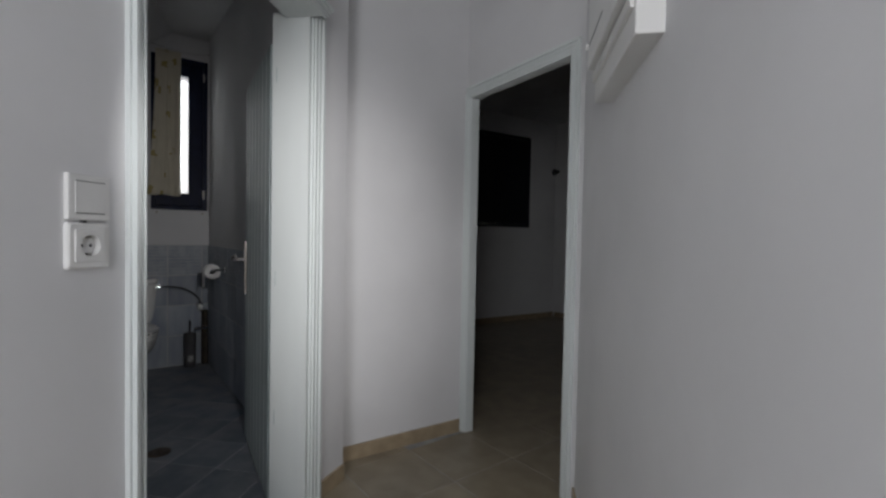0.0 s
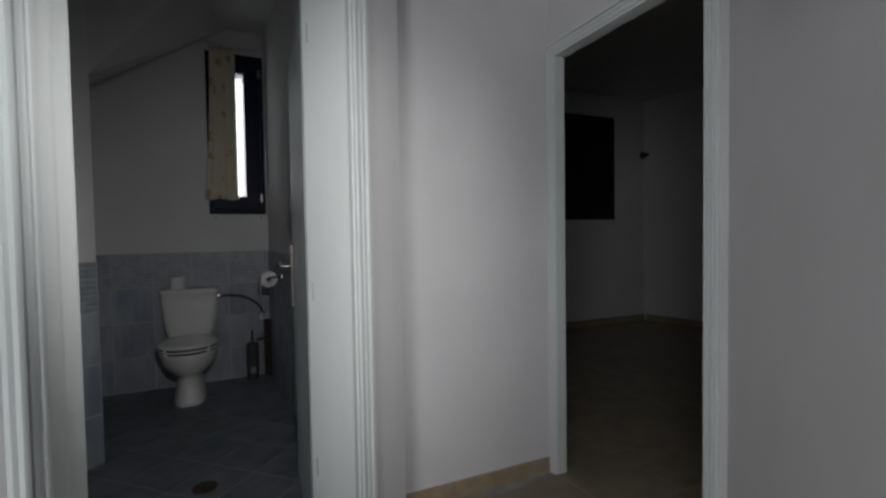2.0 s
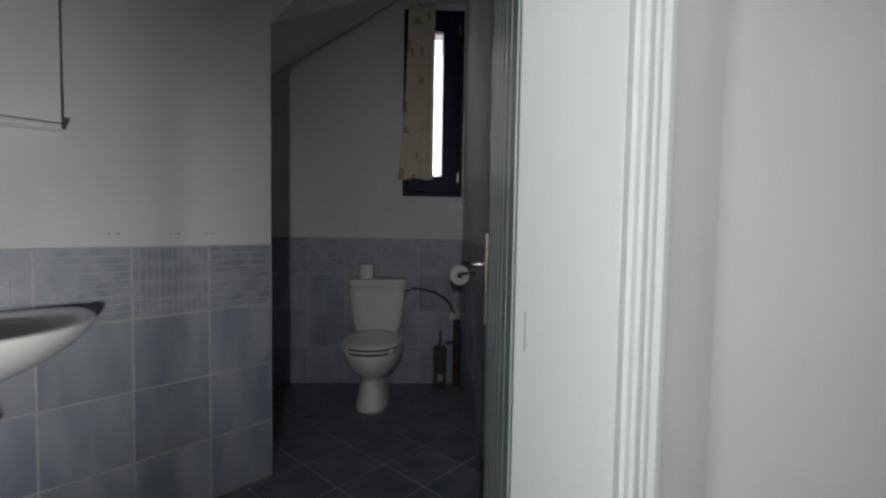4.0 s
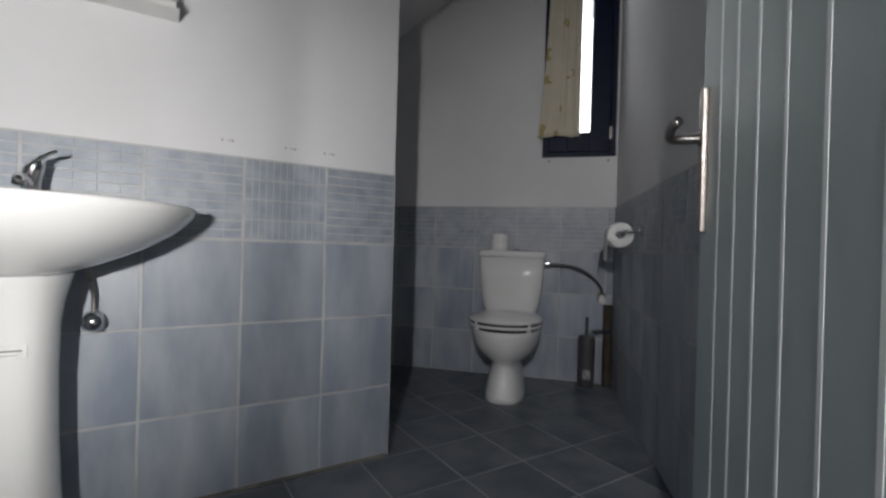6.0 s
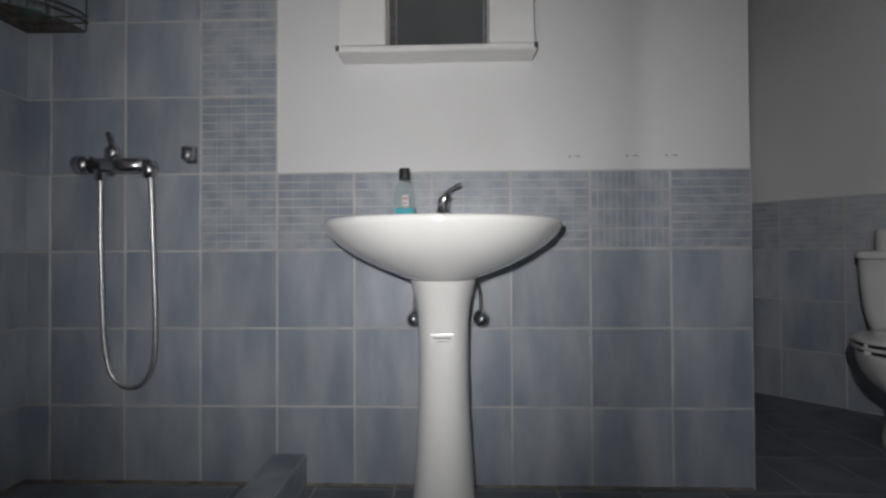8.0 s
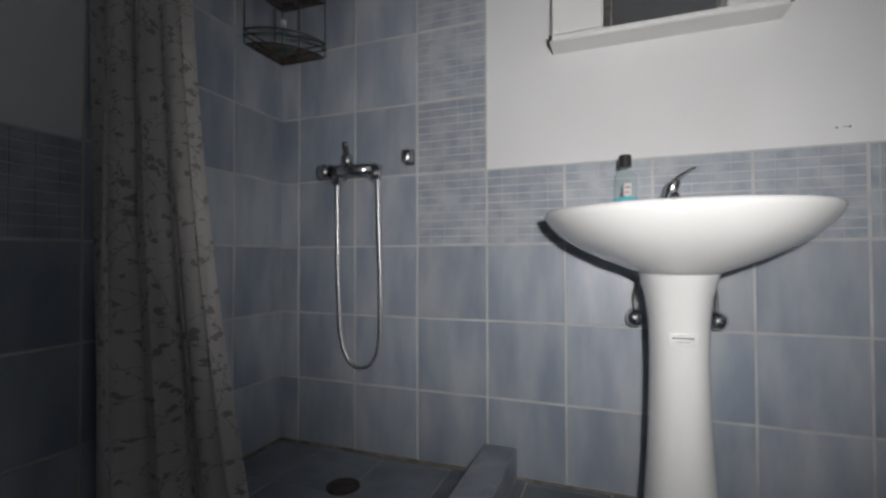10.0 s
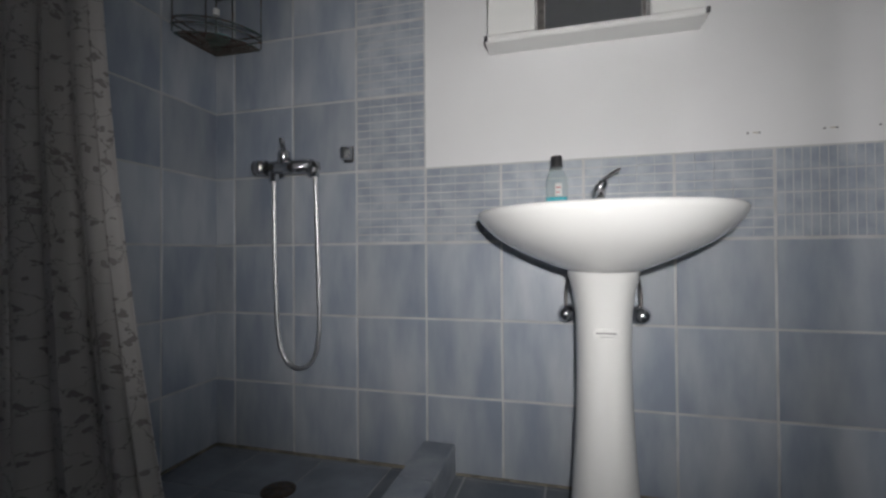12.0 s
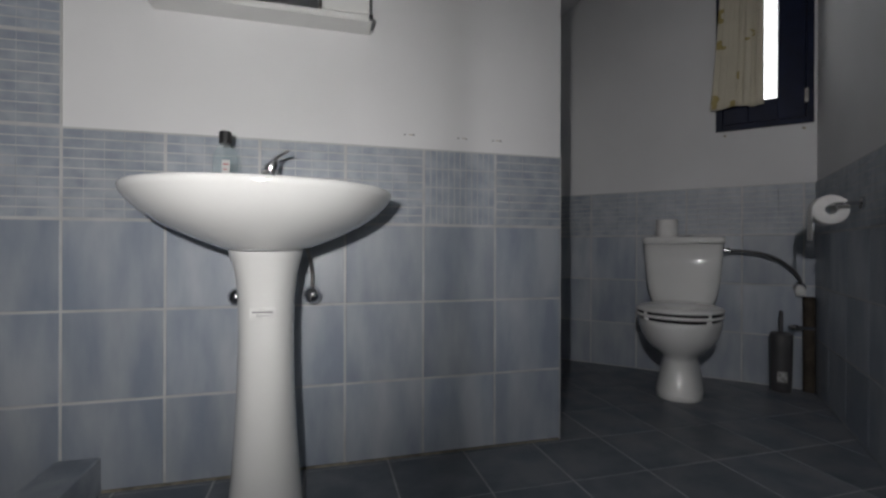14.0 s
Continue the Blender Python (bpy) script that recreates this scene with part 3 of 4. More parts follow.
part("lever", loft([[(x, y + w * math.cos(2 * math.pi * k / 14), z + h * math.sin(2 * math.pi * k / 14)) for k in range(14)]
                    for x, y, z, w, h in ((0.002, -0.012, 0.103, 0.012, 0.010), (0.020, -0.026, 0.117, 0.014, 0.010), (0.042, -0.045, 0.130, 0.013, 0.007), (0.060, -0.060, 0.137, 0.011, 0.006), (0.066, -0.064, 0.138, 0.006, 0.003))]), M_CHROME, tap, "", True)

bot = holder("mouthwash_bottle", pose(0.508, -0.12, 0.9865), "clear bottle with turquoise liquid and black cap on basin", "bottle")


def squircle(w, d, z, n=24):
    return [(w * math.copysign(abs(math.cos(a)) ** 0.6, math.cos(a)), d * math.copysign(abs(math.sin(a)) ** 0.6, math.sin(a)), z) for a in [2 * math.pi * k / n for k in range(n)]]


part("shell", loft([squircle(0.034, 0.022, 0), squircle(0.037, 0.025, 0.006), squircle(0.037, 0.025, 0.115), squircle(0.033, 0.023, 0.135), squircle(0.018, 0.017, 0.155), squircle(0.016, 0.016, 0.165)]), M_BOTTLE, bot, "", True)
part("liquid", loft([squircle(0.034, 0.022, 0.003), squircle(0.0355, 0.0235, 0.008), squircle(0.0355, 0.0235, 0.060)]), M_LIQ, bot, "turquoise liquid", True)
part("cap", lathe([(0.019, 0.163), (0.020, 0.166), (0.019, 0.200), (0.017, 0.203)], 20), M_BLACK, bot, "black ribbed cap")
lb = part("label", box(-0.006, 0.018, -0.0268, -0.0258, 0.064, 0.106), M_LABEL, bot)
part("print", box(-0.002, 0.014, -0.0276, -0.0268, 0.090, 0.094), M_RED, lb)
part("print", box(-0.002, 0.010, -0.0276, -0.0268, 0.074, 0.077), M_RED, lb)

# mirror cabinet with a shelf
cab = holder("mirror_cabinet", Matrix.Identity(4), "white bathroom mirror cabinet with a bottom shelf", "cabinet")
part("back_panel", box(0.262, 0.985, -0.022, 0.0, 1.625, 2.28, 0.002), M_CAB, cab)
sh = loft([[(x, y, z) for y, z in ((0.0, 1.620), (-0.115, 1.616), (-0.122, 1.622), (-0.122, 1.634), (0.0, 1.634))] for x in (0.262, 0.985)])
part("shelf", sh, M_CAB, cab)
for x0, x1 in ((0.270, 0.440), (0.815, 0.978)):
    part("side_box", box(x0, x1, -0.10, -0.021, 1.636, 2.28, 0.003), M_CAB, cab)
    part("door", box(x0 + 0.002, x1 - 0.002, -0.114, -0.102, 1.642, 2.276, 0.003), M_CAB, cab)
part("mirror", box(0.470, 0.800, -0.030, -0.0225, 1.640, 2.27, 0.001), M_MIRROR, cab, "mirror between the two side boxes")
part("edge_strip", box(0.443, 0.468, -0.034, -0.0225, 1.634, 2.27, 0.002), M_STEEL, cab)
part("edge_strip", box(0.802, 0.812, -0.034, -0.0225, 1.634, 2.27, 0.002), M_STEEL, cab)
for x in (0.266, 0.981):
    part("end_cap", box(x - 0.006, x + 0.006, -0.128, -0.116, 1.618, 1.636, 0.003), M_DARKGREY, cab)

for x in (1.148, 1.365, 1.513):
    hl = holder("screw_holes", pose(x, -0.0005, 1.252), "pair of old screw holes in the plaster", "screw holes", "old screw holes")
    for dx in (-0.022, 0.012):
        part("hole", disc_y(0.0036, 0.0, -0.0012, dx, 0, 10), M_INK, hl)
    part("stain", box(-0.006, 0.008, -0.0008, 0.0, -0.0005, 0.002), M_BASE, hl)

for x in (0.06, 0.45):
    pc = holder("plaster_chip", F_TOILET @ pose(x, 0.0, 1.517), "small chipped fixing mark in plaster below the window", "plaster chip", "chips below the window")
    part("chip", disc_y(0.008, 0.0, 0.0012, 0.0, 0.0, 9), M_BASE, pc)
    part("hole", disc_y(0.0038, 0.001, 0.0022, 0.004, 0.003, 8), M_DIRT, pc)

# shower
mx = holder("shower_mixer", pose(0.017, 0, 0), "chrome wall-mounted shower mixer with looping metal hose", "shower mixer")
part("body", merge(disc_x(0.029, -0.70, -0.485, -0.075, 1.222), disc_y(0.032, -0.009, -0.018, -0.68, 1.222), disc_y(0.032, -0.009, -0.018, -0.515, 1.222),
                   disc_y(0.016, -0.016, -0.07, -0.68, 1.222), disc_y(0.016, -0.016, -0.07, -0.515, 1.222)), M_CHROME, mx, "", True)
part("knob", disc_x(0.035, -0.752, -0.702, -0.075, 1.225), M_CHROME, mx, "dark chrome end knob", True)
part("lever", merge(lathe([(0.026, 1.235), (0.027, 1.282), (0.017, 1.294)], 18, (-0.615, -0.078)), tube([(-0.615, -0.078, 1.285), (-0.605, -0.10, 1.31), (-0.592, -0.128, 1.327)], 0.011, 10, 1)), M_CHROME, mx, "", True)
part("outlet", lathe([(0.018, 1.165), (0.020, 1.20), (0.026, 1.21)], 18, (-0.665, -0.075)), M_CHROME, mx, "", True)
part("outlet", lathe([(0.022, 1.175), (0.026, 1.20), (0.026, 1.235)], 18, (-0.475, -0.078)), M_CHROME, mx, "", True)
hose = part("hose", tube([(-0.665, -0.075, 1.17), (-0.667, -0.072, 0.95), (-0.668, -0.06, 0.70), (-0.665, -0.05, 0.50), (-0.635, -0.045, 0.405), (-0.565, -0.045, 0.37), (-0.50, -0.045, 0.41), (-0.468, -0.05, 0.50),
                           (-0.462, -0.06, 0.70), (-0.463, -0.075, 0.95), (-0.465, -0.08, 1.14), (-0.470, -0.079, 1.19)], 0.0085, 10, 3), M_HOSE, mx, "ribbed metal hose", True)
br = holder("shower_bracket", pose(0.014, 0, 0), "small chrome shower head bracket on blue tiles", "bracket")
part("plate", box(-0.366, -0.322, -0.02, -0.0095, 1.238, 1.305, 0.004), M_CHROME, br)
part("cradle", lathe([(0.020, 1.245), (0.024, 1.25), (0.026, 1.29), (0.02, 1.296)], 18, (-0.344, -0.044)), M_CHROME, br, "", True)

# corner wire basket with two tiers
bk = holder("corner_basket", pose(-1.0, -0.01, 0), "rusty dark wire corner basket with two tiers", "shower basket")


def qa(r, z, n=10):
    return [(r * math.sin(math.pi / 2 * k / n), -r * math.cos(math.pi / 2 * k / n), z) for k in range(n + 1)]


for tier, zb in enumerate((1.765, 2.02)):
    for dz in (0.0, 0.035, 0.06):
        r = 0.235 + (0.012 if dz else 0.0)
        part("rim", tube([(0.006, -0.006, zb + dz), *qa(r, zb + dz), (0.006, -0.006, zb + dz)], 0.0042, 6, 0), M_WIRE, bk)
    for k in range(1, 15):
        q = 0.235 * k / 15
        part("floor_wire", tube([(q, -0.004, zb), (q, -math.sqrt(max(0.0, 0.235 ** 2 - q * q)), zb)], 0.0034, 6, 0), M_RUSTWIRE, bk, "rusted floor wire")
for x, y in ((0.245, -0.006), (0.006, -0.245), (0.205, -0.135), (0.135, -0.205), (0.006, -0.006)):
    part("upright", tube([(x, y, 1.765), (x, y, 2.16)], 0.003, 6, 0), M_WIRE, bk)
sd = holder("soap_dish", pose(-0.90, -0.11, 1.768), "teal soap dish in the wire basket", "soap dish")
part("dish", loft([[(0.055 * s * math.cos(2 * math.pi * k / 24), 0.038 * s * math.sin(2 * math.pi * k / 24), z) for k in range(24)] for s, z in ((0.7, 0.0), (0.95, 0.012), (1.0, 0.026), (0.9, 0.024), (0.6, 0.012))]), M_TEAL, sd, "", True)
sb = holder("shampoo_bottle", pose(-0.945, -0.07, 1.768), "clear plastic bottle standing in the wire basket", "bottle")
part("shell", lathe([(0.024, 0), (0.027, 0.006), (0.027, 0.12), (0.012, 0.14), (0.012, 0.15)], 18), M_BOTTLE, sb, "", True)
part("liquid", lathe([(0.024, 0.003), (0.025, 0.05)], 18), M_TEAL, sb)
part("cap", lathe([(0.014, 0.148), (0.014, 0.175)], 16), M_PLAST, sb)

drape("shower_curtain", 0.385, 0.64, 1.98, 0.05, 3.1, pose(-0.985, -0.87, 2.06), M_SHOWER, "grey floral shower curtain gathered beside the tiled wall", "curtain", 8, 190, 44, 1.7)
rail = holder("shower_rail", Matrix.Identity(4), "white shower curtain rail across the shower", "curtain rail")
part("rod", disc_x(0.011, -1.0, 0.06, -0.87, 2.10), M_PLAST, rail)
part("rod", tube([(0.05, -0.87, 2.10), (0.05, -0.02, 2.10)], 0.011, 12, 0), M_PLAST, rail)
for k in range(9):
    x = -0.96 + 0.045 * k
    part("ring", tube([(x + 0.001 * j, -0.87 + 0.02 * math.cos(j * math.pi / 5), 2.095 + 0.024 * math.sin(j * math.pi / 5)) for j in range(11)], 0.002, 5, 0), M_PLAST, rail)

dr = holder("floor_drain", pose(-0.479, -0.29, 0.0), "round rusty metal shower floor drain", "drain")
part("plate", lathe([(0.062, 0.0), (0.062, 0.005), (0.055, 0.007), (0.02, 0.007)], 26), M_RUST, dr)
for k in range(8):
    a = k * math.pi / 4
    part("slot", box(0.022, 0.046, -0.004, 0.004, 0.0066, 0.0078, 0, pose(0, 0, 0, 0, 0, math.degrees(a))), M_BLACK, dr)

dr["group"] = "floor drains"
copy_thing(dr, pose(1.76, -0.80, 0.0, 0, 0, 20))["label"] = "round rusty metal drain in the bathroom floor"

# ---- toilet; local x along the wall, y out of the wall ----
to = holder("toilet", F_TOILET @ pose(0.675, 0.030, 0.0), "white ceramic close-coupled toilet with closed lid", "toilet")


def oval(w, y0, y1, z, n=32, p=0.9):
    ym, h = (y0 + y1) / 2, (y1 - y0) / 2
    return [(w * math.copysign(abs(math.cos(a)) ** p, math.cos(a)), ym + h * math.copysign(abs(math.sin(a)) ** p, math.sin(a)), z) for a in [2 * math.pi * k / n for k in range(n)]]


part("bowl", loft([oval(0.125, 0.10, 0.60, -0.003, p=0.75), oval(0.122, 0.10, 0.595, 0.03, p=0.75), oval(0.105, 0.10, 0.56, 0.12, p=0.8), oval(0.092, 0.10, 0.535, 0.195), oval(0.104, 0.09, 0.55, 0.222),
                   oval(0.140, 0.08, 0.60, 0.252), oval(0.176, 0.06, 0.655, 0.295), oval(0.201, 0.05, 0.69, 0.345), oval(0.212, 0.04, 0.71, 0.40), oval(0.212, 0.04, 0.712, 0.424), oval(0.205, 0.05, 0.70, 0.430)]), M_CERAM, to, "", True)
# the shade in the gaps under seat and lid is modelled as black rings
part("seat_gasket", loft([oval(0.198, 0.06, 0.692, 0.428), oval(0.209, 0.06, 0.712, 0.431), oval(0.211, 0.2, 0.716, 0.449)]), M_BLACK, to, "black ring standing in for the shade in the gap")
part("seat", loft([oval(0.214, 0.20, 0.722, 0.447), oval(0.219, 0.20, 0.728, 0.450), oval(0.219, 0.20, 0.728, 0.460), oval(0.214, 0.20, 0.722, 0.463)]), M_CERAM, to, "", True)
part("lid_gasket", loft([oval(0.211, 0.2, 0.719, 0.461), oval(0.211, 0.2, 0.719, 0.480)]), M_BLACK, to, "black ring standing in for the shade in the gap")
part("lid", loft([oval(0.214, 0.19, 0.722, 0.477), oval(0.221, 0.19, 0.732, 0.480), oval(0.220, 0.19, 0.731, 0.489), oval(0.19, 0.20, 0.69, 0.500), oval(0.10, 0.28, 0.60, 0.505)]), M_CERAM, to, "", True)
for x in (-0.08, 0.08):
    part("hinge", disc_x(0.012, x - 0.03, x + 0.03, 0.20, 0.475, 14), M_CHROME, to)
part("tank", loft([squ for squ in [[(w * math.copysign(abs(math.cos(a)) ** 0.45, math.cos(a)), 0.105 + d * math.copysign(abs(math.sin(a)) ** 0.45, math.sin(a)), z) for a in [2 * math.pi * k / 36 for k in range(36)]]
                                   for w, d, z in ((0.15, 0.085, 0.43), (0.165, 0.092, 0.47), (0.185, 0.097, 0.52), (0.20, 0.10, 0.60), (0.212, 0.10, 0.72), (0.218, 0.10, 0.842))]]), M_CERAM, to, "", True)
lid = part("tank_lid", loft([[(w * math.copysign(abs(math.cos(a)) ** 0.4, math.cos(a)), 0.107 + d * math.copysign(abs(math.sin(a)) ** 0.4, math.sin(a)), z) for a in [2 * math.pi * k / 36 for k in range(36)]]
                       for w, d, z in ((0.220, 0.103, 0.845), (0.226, 0.107, 0.851), (0.226, 0.107, 0.875), (0.218, 0.10, 0.885), (0.19, 0.08, 0.887))]), M_CERAM, to, "", True)
part("flush_button", lathe([(0.026, 0.886), (0.026, 0.893), (0.018, 0.898), (0.004, 0.899)], 20, (-0.03, 0.11)), M_CHROME, lid, "chrome flush button", True)

rl = holder("toilet_roll", F_TOILET @ pose(0.765, 0.13, 0.886), "white toilet paper roll standing on the tank lid", "toilet roll", "toilet rolls")
part("paper", lathe([(0.022, 0.004), (0.060, 0.0), (0.062, 0.004), (0.062, 0.108), (0.060, 0.112), (0.022, 0.110)], 28), M_PAPER, rl, "", True)

sp = holder("water_supply", F_TOILET, "water supply valve and braided hose beside the toilet", "valve")
part("hose", tube([(0.46, 0.10, 0.80), (0.38, 0.10, 0.805), (0.24, 0.09, 0.785), (0.14, 0.07, 0.72), (0.085, 0.05, 0.65), (0.08, 0.045, 0.61)], 0.0085, 10, 2), M_DARKGREY, sp, "dark grey braided hose", True)
part("nut", disc_x(0.017, 0.425, 0.46, 0.10, 0.803), M_CHROME, sp)
part("valve_body", merge(disc_y(0.014, 0.008, 0.06, 0.08, 0.59), lathe([(0.022, 0.545), (0.024, 0.56), (0.024, 0.585), (0.012, 0.60)], 18, (0.08, 0.05))), M_PLAST, sp, "white plastic valve", True)
part("rosette", disc_y(0.032, 0.008, 0.014, 0.08, 0.59), M_CHROME, sp)
pp = holder("waste_pipe", F_TOILET, "dark rusty upright pipe in the corner by the toilet", "pipe")
part("pipe", lathe([(0.029, -0.003), (0.029, 0.54)], 18, (0.040, 0.044)), M_DIRT, pp)
part("clamp", merge(tube([(0.02, 0.06, 0.365), (0.05, 0.085, 0.365), (0.14, 0.10, 0.37)], 0.011, 12, 1), disc_x(0.017, 0.10, 0.125, 0.095, 0.3685)), M_CHROME, pp, "chrome stop tap", True)

tb = holder("toilet_brush", F_TOILET @ pose(0.175, 0.10, 0.0), "dark grey toilet brush in its holder on the floor", "toilet brush")
part("holder", lathe([(0.048, -0.003), (0.052, 0.004), (0.055, 0.28), (0.053, 0.325), (0.048, 0.335), (0.02, 0.338)], 22), M_DARKGREY, tb, "", True)
part("stick", lathe([(0.010, 0.33), (0.010, 0.45), (0.006, 0.46)], 12), M_DARKGREY, tb)
part("label", box(-0.024, 0.024, 0.0505, 0.0545, 0.06, 0.12, 0.001), M_WORN, tb, "pale peeling label")

# roll holder on the side wall; local x from the far corner back along the wall
F_RH = F_RIGHT @ pose(RIGHT_LEN, 0, 0)
rh = holder("roll_holder", F_RH, "chrome toilet roll holder on the tiled side wall", "roll holder")
RU = -0.83
part("rosette", disc_y(0.026, 0.009, 0.018, RU, 1.005), M_CHROME, rh)
part("bar", tube([(RU, 0.015, 1.005), (RU, 0.085, 1.005), (RU + 0.03, 0.10, 1.005), (RU + 0.19, 0.10, 1.005)], 0.008, 10, 2), M_CHROME, rh, "", True)
pr = holder("toilet_roll", F_RH, "white toilet paper roll hanging on the holder", "toilet roll", "toilet rolls")
part("paper", loft([[(x, 0.10 + r * math.cos(2 * math.pi * k / 28), 0.985 + r * math.sin(2 * math.pi * k / 28)) for k in range(28)] for x, r in ((RU + 0.06, 0.021), (RU + 0.058, 0.061), (RU + 0.062, 0.065), (RU + 0.166, 0.065), (RU + 0.17, 0.061), (RU + 0.168, 0.021), (RU + 0.06, 0.021))], False), M_PAPER, pr, "", True)
part("loose_sheet", box(RU + 0.062, RU + 0.166, 0.1625, 0.1655, 0.85, 0.985, 0.001), M_PAPER, pr)

for x in (-0.145, 0.145):
    for z in (0.4295, 0.461):
        part("bumper", box(x - 0.012, x + 0.012, 0.615, 0.662, z, z + 0.019, 0.003), M_PLAST, to, "pale rubber seat bumper")

# ---- hall things ----
sw = holder("light_switch", F_HALLR @ pose(-0.208, 0, 1.404), "white square rocker light switch on the hall wall", "switch")
part("plate", box(-0.048, 0.048, -0.002, 0.011, -0.048, 0.048, 0.004), M_PLAST, sw)
part("rocker", box(-0.033, 0.033, 0.009, 0.0122, -0.0325, 0.0325, 0.001), M_PLAST, sw)
so = holder("wall_socket", F_HALLR @ pose(-0.208, 0, 1.302), "white round-pin wall socket below the switch", "socket")
def rounded(r, y, p, n=40):
    return [(r * math.copysign(abs(math.cos(a)) ** p, math.cos(a)), y, r * math.copysign(abs(math.sin(a)) ** p, math.sin(a))) for a in [2 * math.pi * (k + 0.5) / n for k in range(n)]]


part("plate", loft([rounded(0.049, -0.002, 0.14), rounded(0.049, 0.007, 0.14), rounded(0.045, 0.011, 0.14), rounded(0.035, 0.0112, 0.1), rounded(0.034, 0.013, 0.1),
                    rounded(0.0225, 0.013, 1.0), rounded(0.0205, 0.0005, 1.0), rounded(0.003, 0.0004, 1.0)]), M_PLAST, so)
# gap shade above and below each insert, put on as dark grey strips
for z in (-0.0335, 0.0335):
    part("shadow_gap", box(-0.033, 0.033, 0.0105, 0.0118, z - 0.0008, z + 0.0008), M_DARKGREY, so)
    part("shadow_gap", box(-0.033, 0.033, 0.0105, 0.0125, z - 0.0008, z + 0.0008), M_DARKGREY, sw)
for x in (-0.01, 0.01):
    part("pin_hole", disc_y(0.0032, 0.0, 0.0012, x, 0, 10), M_BLACK, so)
for z in (-0.019, 0.019):
    part("earth_clip", box(-0.004, 0.004, 0.0004, 0.010, z - 0.003, z + 0.003, 0.001), M_STEEL, so)

part("chip", box(0.006, 0.016, 0.002, 0.0095, 0.0485, 0.0535, 0.001), M_DARKGREY, so, "dark chipped gap above the plate")
F_HR = plane_frame((0, -3.21), (1, 0))
fb = holder("fuse_box", F_HR, "white plastic fuse box with hinged lid on wall", "fuse box")
part("body", box(0.458, 1.00, -0.002, 0.064, 1.80, 2.40, 0.008), M_PLAST, fb)
part("lid", box(0.475, 0.985, 0.062, 0.092, 1.905, 2.36, 0.012), M_PLAST, fb, "raised hinged lid")
part("lid_lip", box(0.47, 0.99, 0.062, 0.075, 1.865, 1.897, 0.004), M_PLAST, fb)
part("slot", box(0.72, 0.96, 0.0915, 0.0928, 1.975, 1.982, 0.0005), M_DARKGREY, fb, "dark finger slot in the lid")
for z in (1.99, 2.27):
    part("hinge", disc_y(0.010, 0.06, 0.098, 0.992, z, 12), M_PLAST, fb)

wl = holder("wall_lamp_socket", F_R1 @ pose(0.03, 0, 2.45), "small dark wall light fitting in the unlit room", "wall light")
part("fitting", disc_y(0.06, -0.002, 0.04, 0.0, 0, 16, 0.045), M_DARKGREY, wl)
part("bulb_holder", disc_y(0.025, 0.04, 0.10, 0, 0, 14), M_BLACK, wl)

# ---- tiles and floors ----
TILE_CACHE = {}


def tile_mesh(w, h, style, material):
    """A slab with softened edges, or a relief tile of small raised bars; x along, y out, z up."""
    key = (round(w, 3), round(h, 3), style, material.name)
    if key in TILE_CACHE:
        return TILE_CACHE[key]
    verts, faces = [], []

    def slab(x0, x1, z0, z1, y0, y1, ins):
        b = len(verts)
        verts.extend([(x0, y0, z0), (x1, y0, z0), (x1, y0, z1), (x0, y0, z1), (x0, y1 - ins, z0), (x1, y1 - ins, z0), (x1, y1 - ins, z1), (x0, y1 - ins, z1),
                      (x0 + ins, y1, z0 + ins), (x1 - ins, y1, z0 + ins), (x1 - ins, y1, z1 - ins), (x0 + ins, y1, z1 - ins)])
        for o in (0, 4):
            for k in range(4):
                j = (k + 1) % 4
                faces.append((b + o + k, b + o + j, b + o + 4 + j, b + o + 4 + k))
        faces.append((b + 8, b + 9, b + 10, b + 11))

    g = 0.0040
    if style == "plain":
        slab(g, w - g, g, h - g, 0, 0.009, 0.0018)
    else:
        slab(g, w - g, g, h - g, 0, 0.0062, 0.001)
        nx, nz = (5, 9) if style == "bars" else (12, 4)
        nx = max(1, round(nx * w / 0.3))
        cw, ch = (w - 2 * g) / nx, (h - 2 * g) / nz
        gx = 0.0009 if style == "bars" else 0.0016
        for i in range(nx):
            for k in range(nz):
                slab(g + i * cw + gx, g + (i + 1) * cw - gx, g + k * ch + 0.0022, g + (k + 1) * ch - 0.0022, 0.006, 0.0092, 0.0008)
    me = bpy.data.meshes.new("tile")
    me.from_pydata(verts, [], faces)
    me.materials.append(material)
    if style != "plain":
        me.materials.append(M_RELIEFBASE)
        for p in me.polygons[:9]:
            p.material_index = 1
    TILE_CACHE[key] = me
    return me


M_RELIEFBASE = mat("relief_joint", (0.385, 0.405, 0.44), 0.6, var=0.12, scale=10, bump=0.1)
FLIP = Matrix.Identity(4)


def tiling(parent, fr, cols, rows, style="plain", skip=None):
    for a, b in zip(cols, cols[1:]):
        for z0, z1 in rows:
            if skip and skip(a, b, z0, z1):
                continue
            st = style(a, b, z0) if callable(style) else style
            ob = new("tile", tile_mesh(b - a, z1 - z0, st, M_TILE if st == "plain" else M_MOSAIC))
            ob.parent = parent
            ob.matrix_basis = fr @ pose(a, 0.0, z0)


def grout(name, fr, x0, x1, z0, z1, parent):
    part(name, box(x0, x1, -0.001, 0.0068, z0, z1, 0, fr), M_GROUT, parent, "pale grout")


R3 = [(k * T, (k + 1) * T) for k in range(3)]
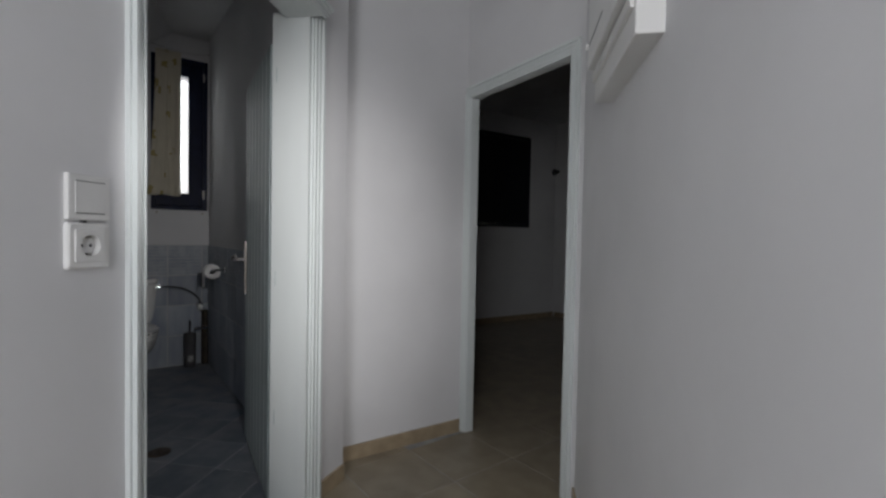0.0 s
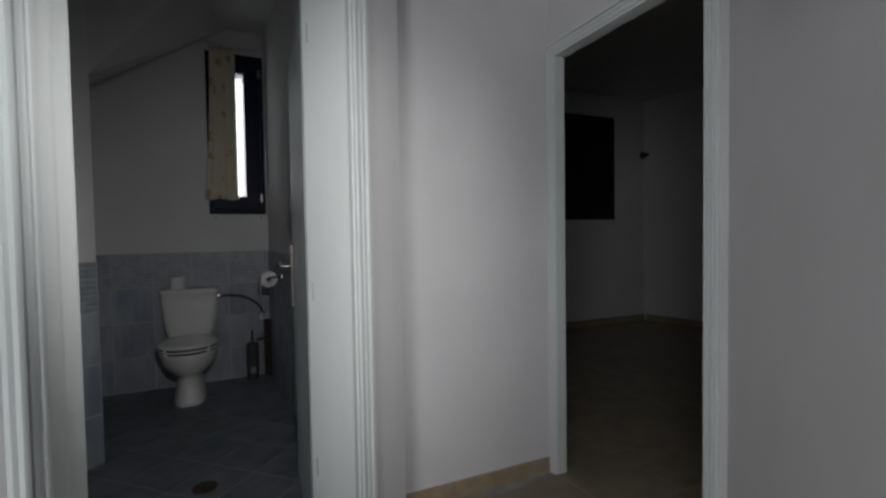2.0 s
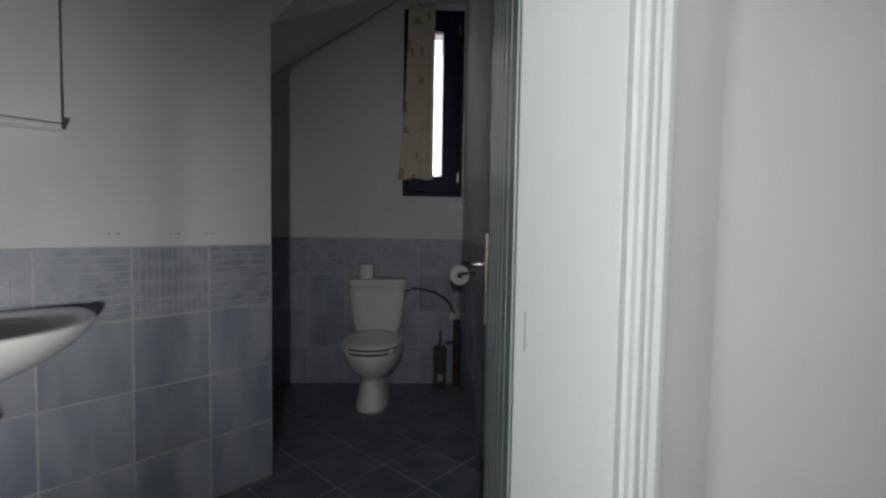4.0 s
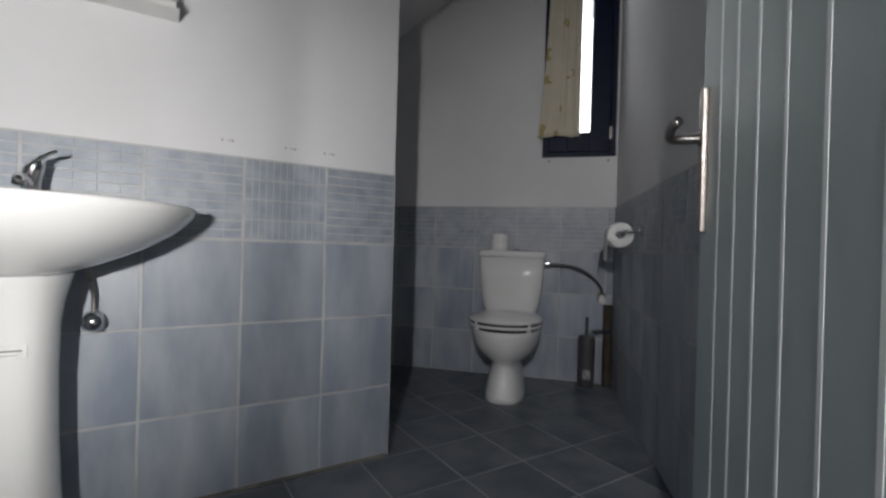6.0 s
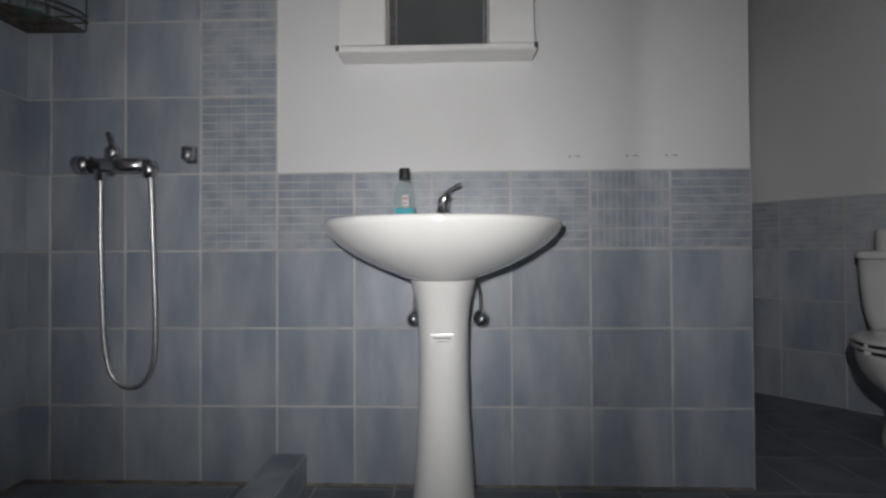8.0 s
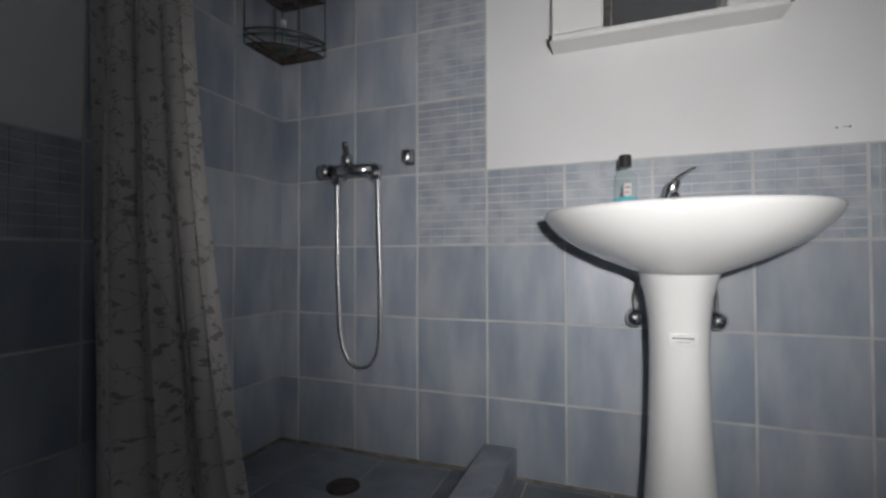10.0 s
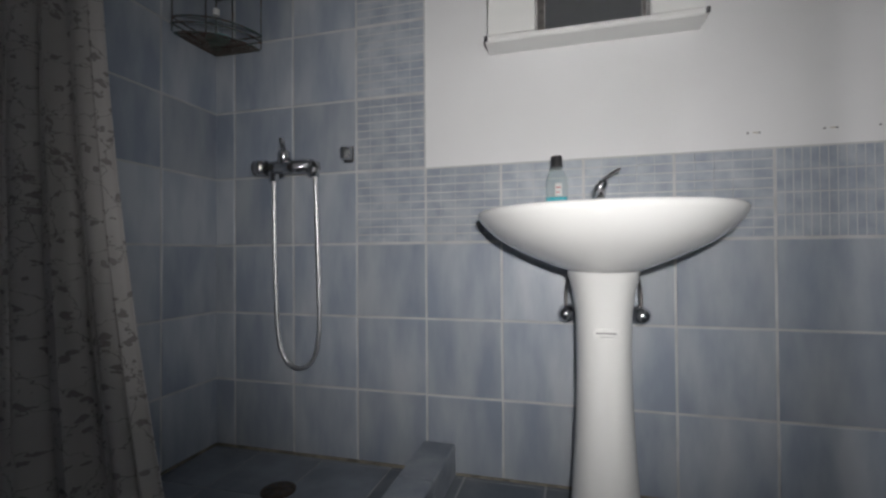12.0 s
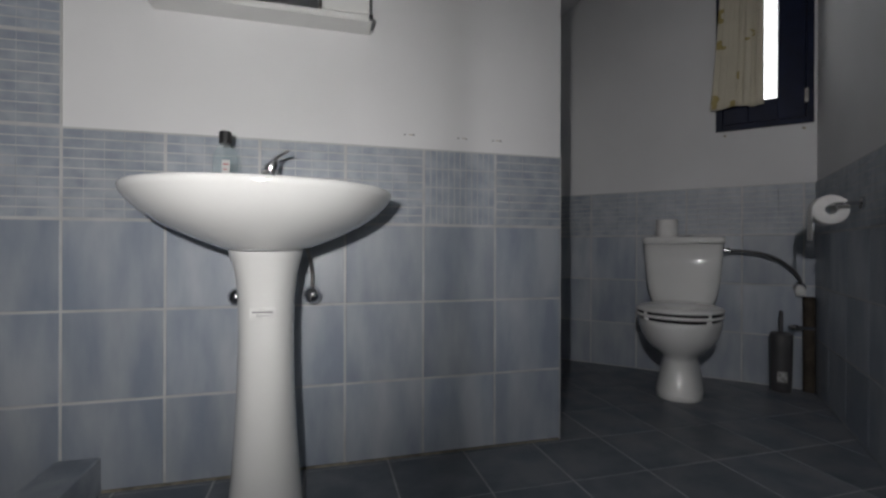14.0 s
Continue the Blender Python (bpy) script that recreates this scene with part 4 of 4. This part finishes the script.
# basin wall: local x = -world x; from the free end at -1.8 to the shower corner
cols = [-1.8 + T * k for k in range(10)] + [1.007]
tiling(w_sink, F_SINK, cols, R3)
deco = lambda a, b, z: "uprights" if abs(a + 1.5) < 0.02 else "bars"
tiling(w_sink, F_SINK, cols[:8], [(0.9, 1.2)], deco)
tiling(w_sink, F_SINK, [0.0, 0.3], [(1.2 + T * k, 1.5 + T * k) for k in range(3)], "bars")
tiling(w_sink, F_SINK, cols[7:], [(0.9 + T * k, 1.2 + T * k) for k in range(4)])
grout("grout", F_SINK, -1.8, 1.007, 0, 1.2, w_sink)
grout("grout", F_SINK, 0.0, 1.007, 1.2, 2.1, w_sink)
# shower side wall and its dado
cols = [0.0, 0.3, 0.6, 0.87]
tiling(w_west, F_WEST, cols, [(T * k, T * k + T) for k in range(7)])
cols = [0.87, 1.17, 1.47, 1.77]
tiling(w_west, F_WEST, cols, R3)
tiling(w_west, F_WEST, cols, [(0.9, 1.2)], "bars")
grout("grout", F_WEST, 0.0, 1.81, 0, 1.2, w_west)
grout("grout", F_WEST, 0.0, 0.87, 1.2, 2.1, w_west)
# toilet wall and side wall
cols = [0.0, 0.06] + [0.06 + T * k for k in range(1, 9)]
tiling(w_toilet, F_TOILET, cols, R3)
tiling(w_toilet, F_TOILET, cols, [(0.9, 1.2)], "bars")
grout("grout", F_TOILET, 0.0, 2.46, 0, 1.2, w_toilet)
cols = [RIGHT_LEN - T * k for k in range(9, -1, -1)]
tiling(w_right, F_RIGHT, cols, R3)
tiling(w_right, F_RIGHT, cols, [(0.9, 1.2)], "bars")
grout("grout", F_RIGHT, 0.05, RIGHT_LEN, 0, 1.2, w_right)

# shower kerb
kb = holder("shower_kerb", Matrix.Identity(4), "tiled raised kerb around the shower floor", "shower kerb", kind="structure")
part("kerb_core", box(-0.004, 0.106, -0.93, -0.009, -0.008, 0.108), M_GROUT, kb)
part("kerb_core", box(-1.0, -0.006, -0.93, -0.82, -0.008, 0.108), M_GROUT, kb)
for k in range(3):
    y1 = -0.010 - 0.30 * k
    part("tile", box(-0.007, 0.109, max(y1 - 0.296, -0.932), y1, 0.107, 0.118, 0.002), M_KERB, kb)
    part("tile", box(0.1055, 0.115, max(y1 - 0.296, -0.932), y1, 0.0, 0.116, 0.002), M_KERB, kb)
    part("tile", box(-0.013, -0.0035, max(y1 - 0.296, -0.81), y1, 0.0, 0.116, 0.002), M_KERB, kb)
for k in range(3):
    x0 = -0.99 + 0.328 * k
    part("tile", box(x0, x0 + 0.324, -0.935, -0.817, 0.107, 0.118, 0.002), M_KERB, kb)
    part("tile", box(x0, x0 + 0.324, -0.940, -0.929, 0.0, 0.116, 0.002), M_KERB, kb)

part("sealant", box(-0.995, -0.015, -0.017, -0.009, -0.001, 0.012, 0.003), M_SEAL, kb, "yellowed sealant")
part("sealant", box(-0.998, -0.990, -0.81, -0.018, -0.001, 0.012, 0.003), M_SEAL, kb, "yellowed sealant")
part("sealant", box(0.117, 1.79, -0.016, -0.009, -0.001, 0.008, 0.002), M_SEAL, kb, "dirty sealant")

# floors: slabs of tile clipped to their rooms by a stretch of plan
def floor_tiles(fr, size, nx, ny, inside, material, name, gap=0.004):
    me = bpy.data.meshes.new(name)
    g, h = gap / 2, 0.0015
    s = size
    v = [(g, g, -0.01), (s - g, g, -0.01), (s - g, s - g, -0.01), (g, s - g, -0.01), (g, g, -h), (s - g, g, -h), (s - g, s - g, -h), (g, s - g, -h),
         (g + h, g + h, 0), (s - g - h, g + h, 0), (s - g - h, s - g - h, 0), (g + h, s - g - h, 0)]
    f = [(o + k, o + (k + 1) % 4, o + 4 + (k + 1) % 4, o + 4 + k) for o in (0, 4) for k in range(4)] + [(8, 9, 10, 11)]
    me.from_pydata(v, [], f)
    me.materials.append(material)
    for i in range(-nx, nx):
        for j in range(-ny, ny):
            m = fr @ pose(i * size, j * size, 0)
            c = m @ Vector((size / 2, size / 2, 0))
            if inside(c):
                ob = new(name, me)
                ob.parent = floor
                ob.matrix_basis = m


def in_bath(c):
    return -1.35 < c.x < 3.9 and c.y > -1.9 and c.y < 2.2 and (c.x - 1.632) * 0.73 - (c.y + 1.81) * 0.68 < 0.16 and not (c.x < 1.6 and c.y > 0.35)


def in_hall(c):
    hall = -3.0 < c.x < 2.3 and -3.5 < c.y < -1.7
    room = c.x > 1.5 and -3.7 - 0.7 * (c.x - 1.76) < c.y < -2.15 + 0.94 * (c.x - 2.55) and c.x < 7.7
    return not (in_bath(c) and c.y > -1.72) and (hall or room)


def in_shower(c):
    return c.x < -0.02 and c.y > -0.85


floor_tiles(pose(1.365, -0.335, 0), 0.303, 14, 14, lambda c: in_bath(c) and not in_shower(c), M_FTILE, "floor_tile", 0.007)
floor_tiles(pose(1.365, -0.335, 0), 0.303, 14, 14, lambda c: in_bath(c) and in_shower(c), M_SHTILE, "shower_floor_tile", 0.007)
FA = math.degrees(math.atan2(2.06, 1.918))
floor_tiles(pose(2.43, -2.57, -0.0013, 0, 0, FA), 0.45, 18, 18, in_hall, M_BEIGE, "stone_tile", 0.003)
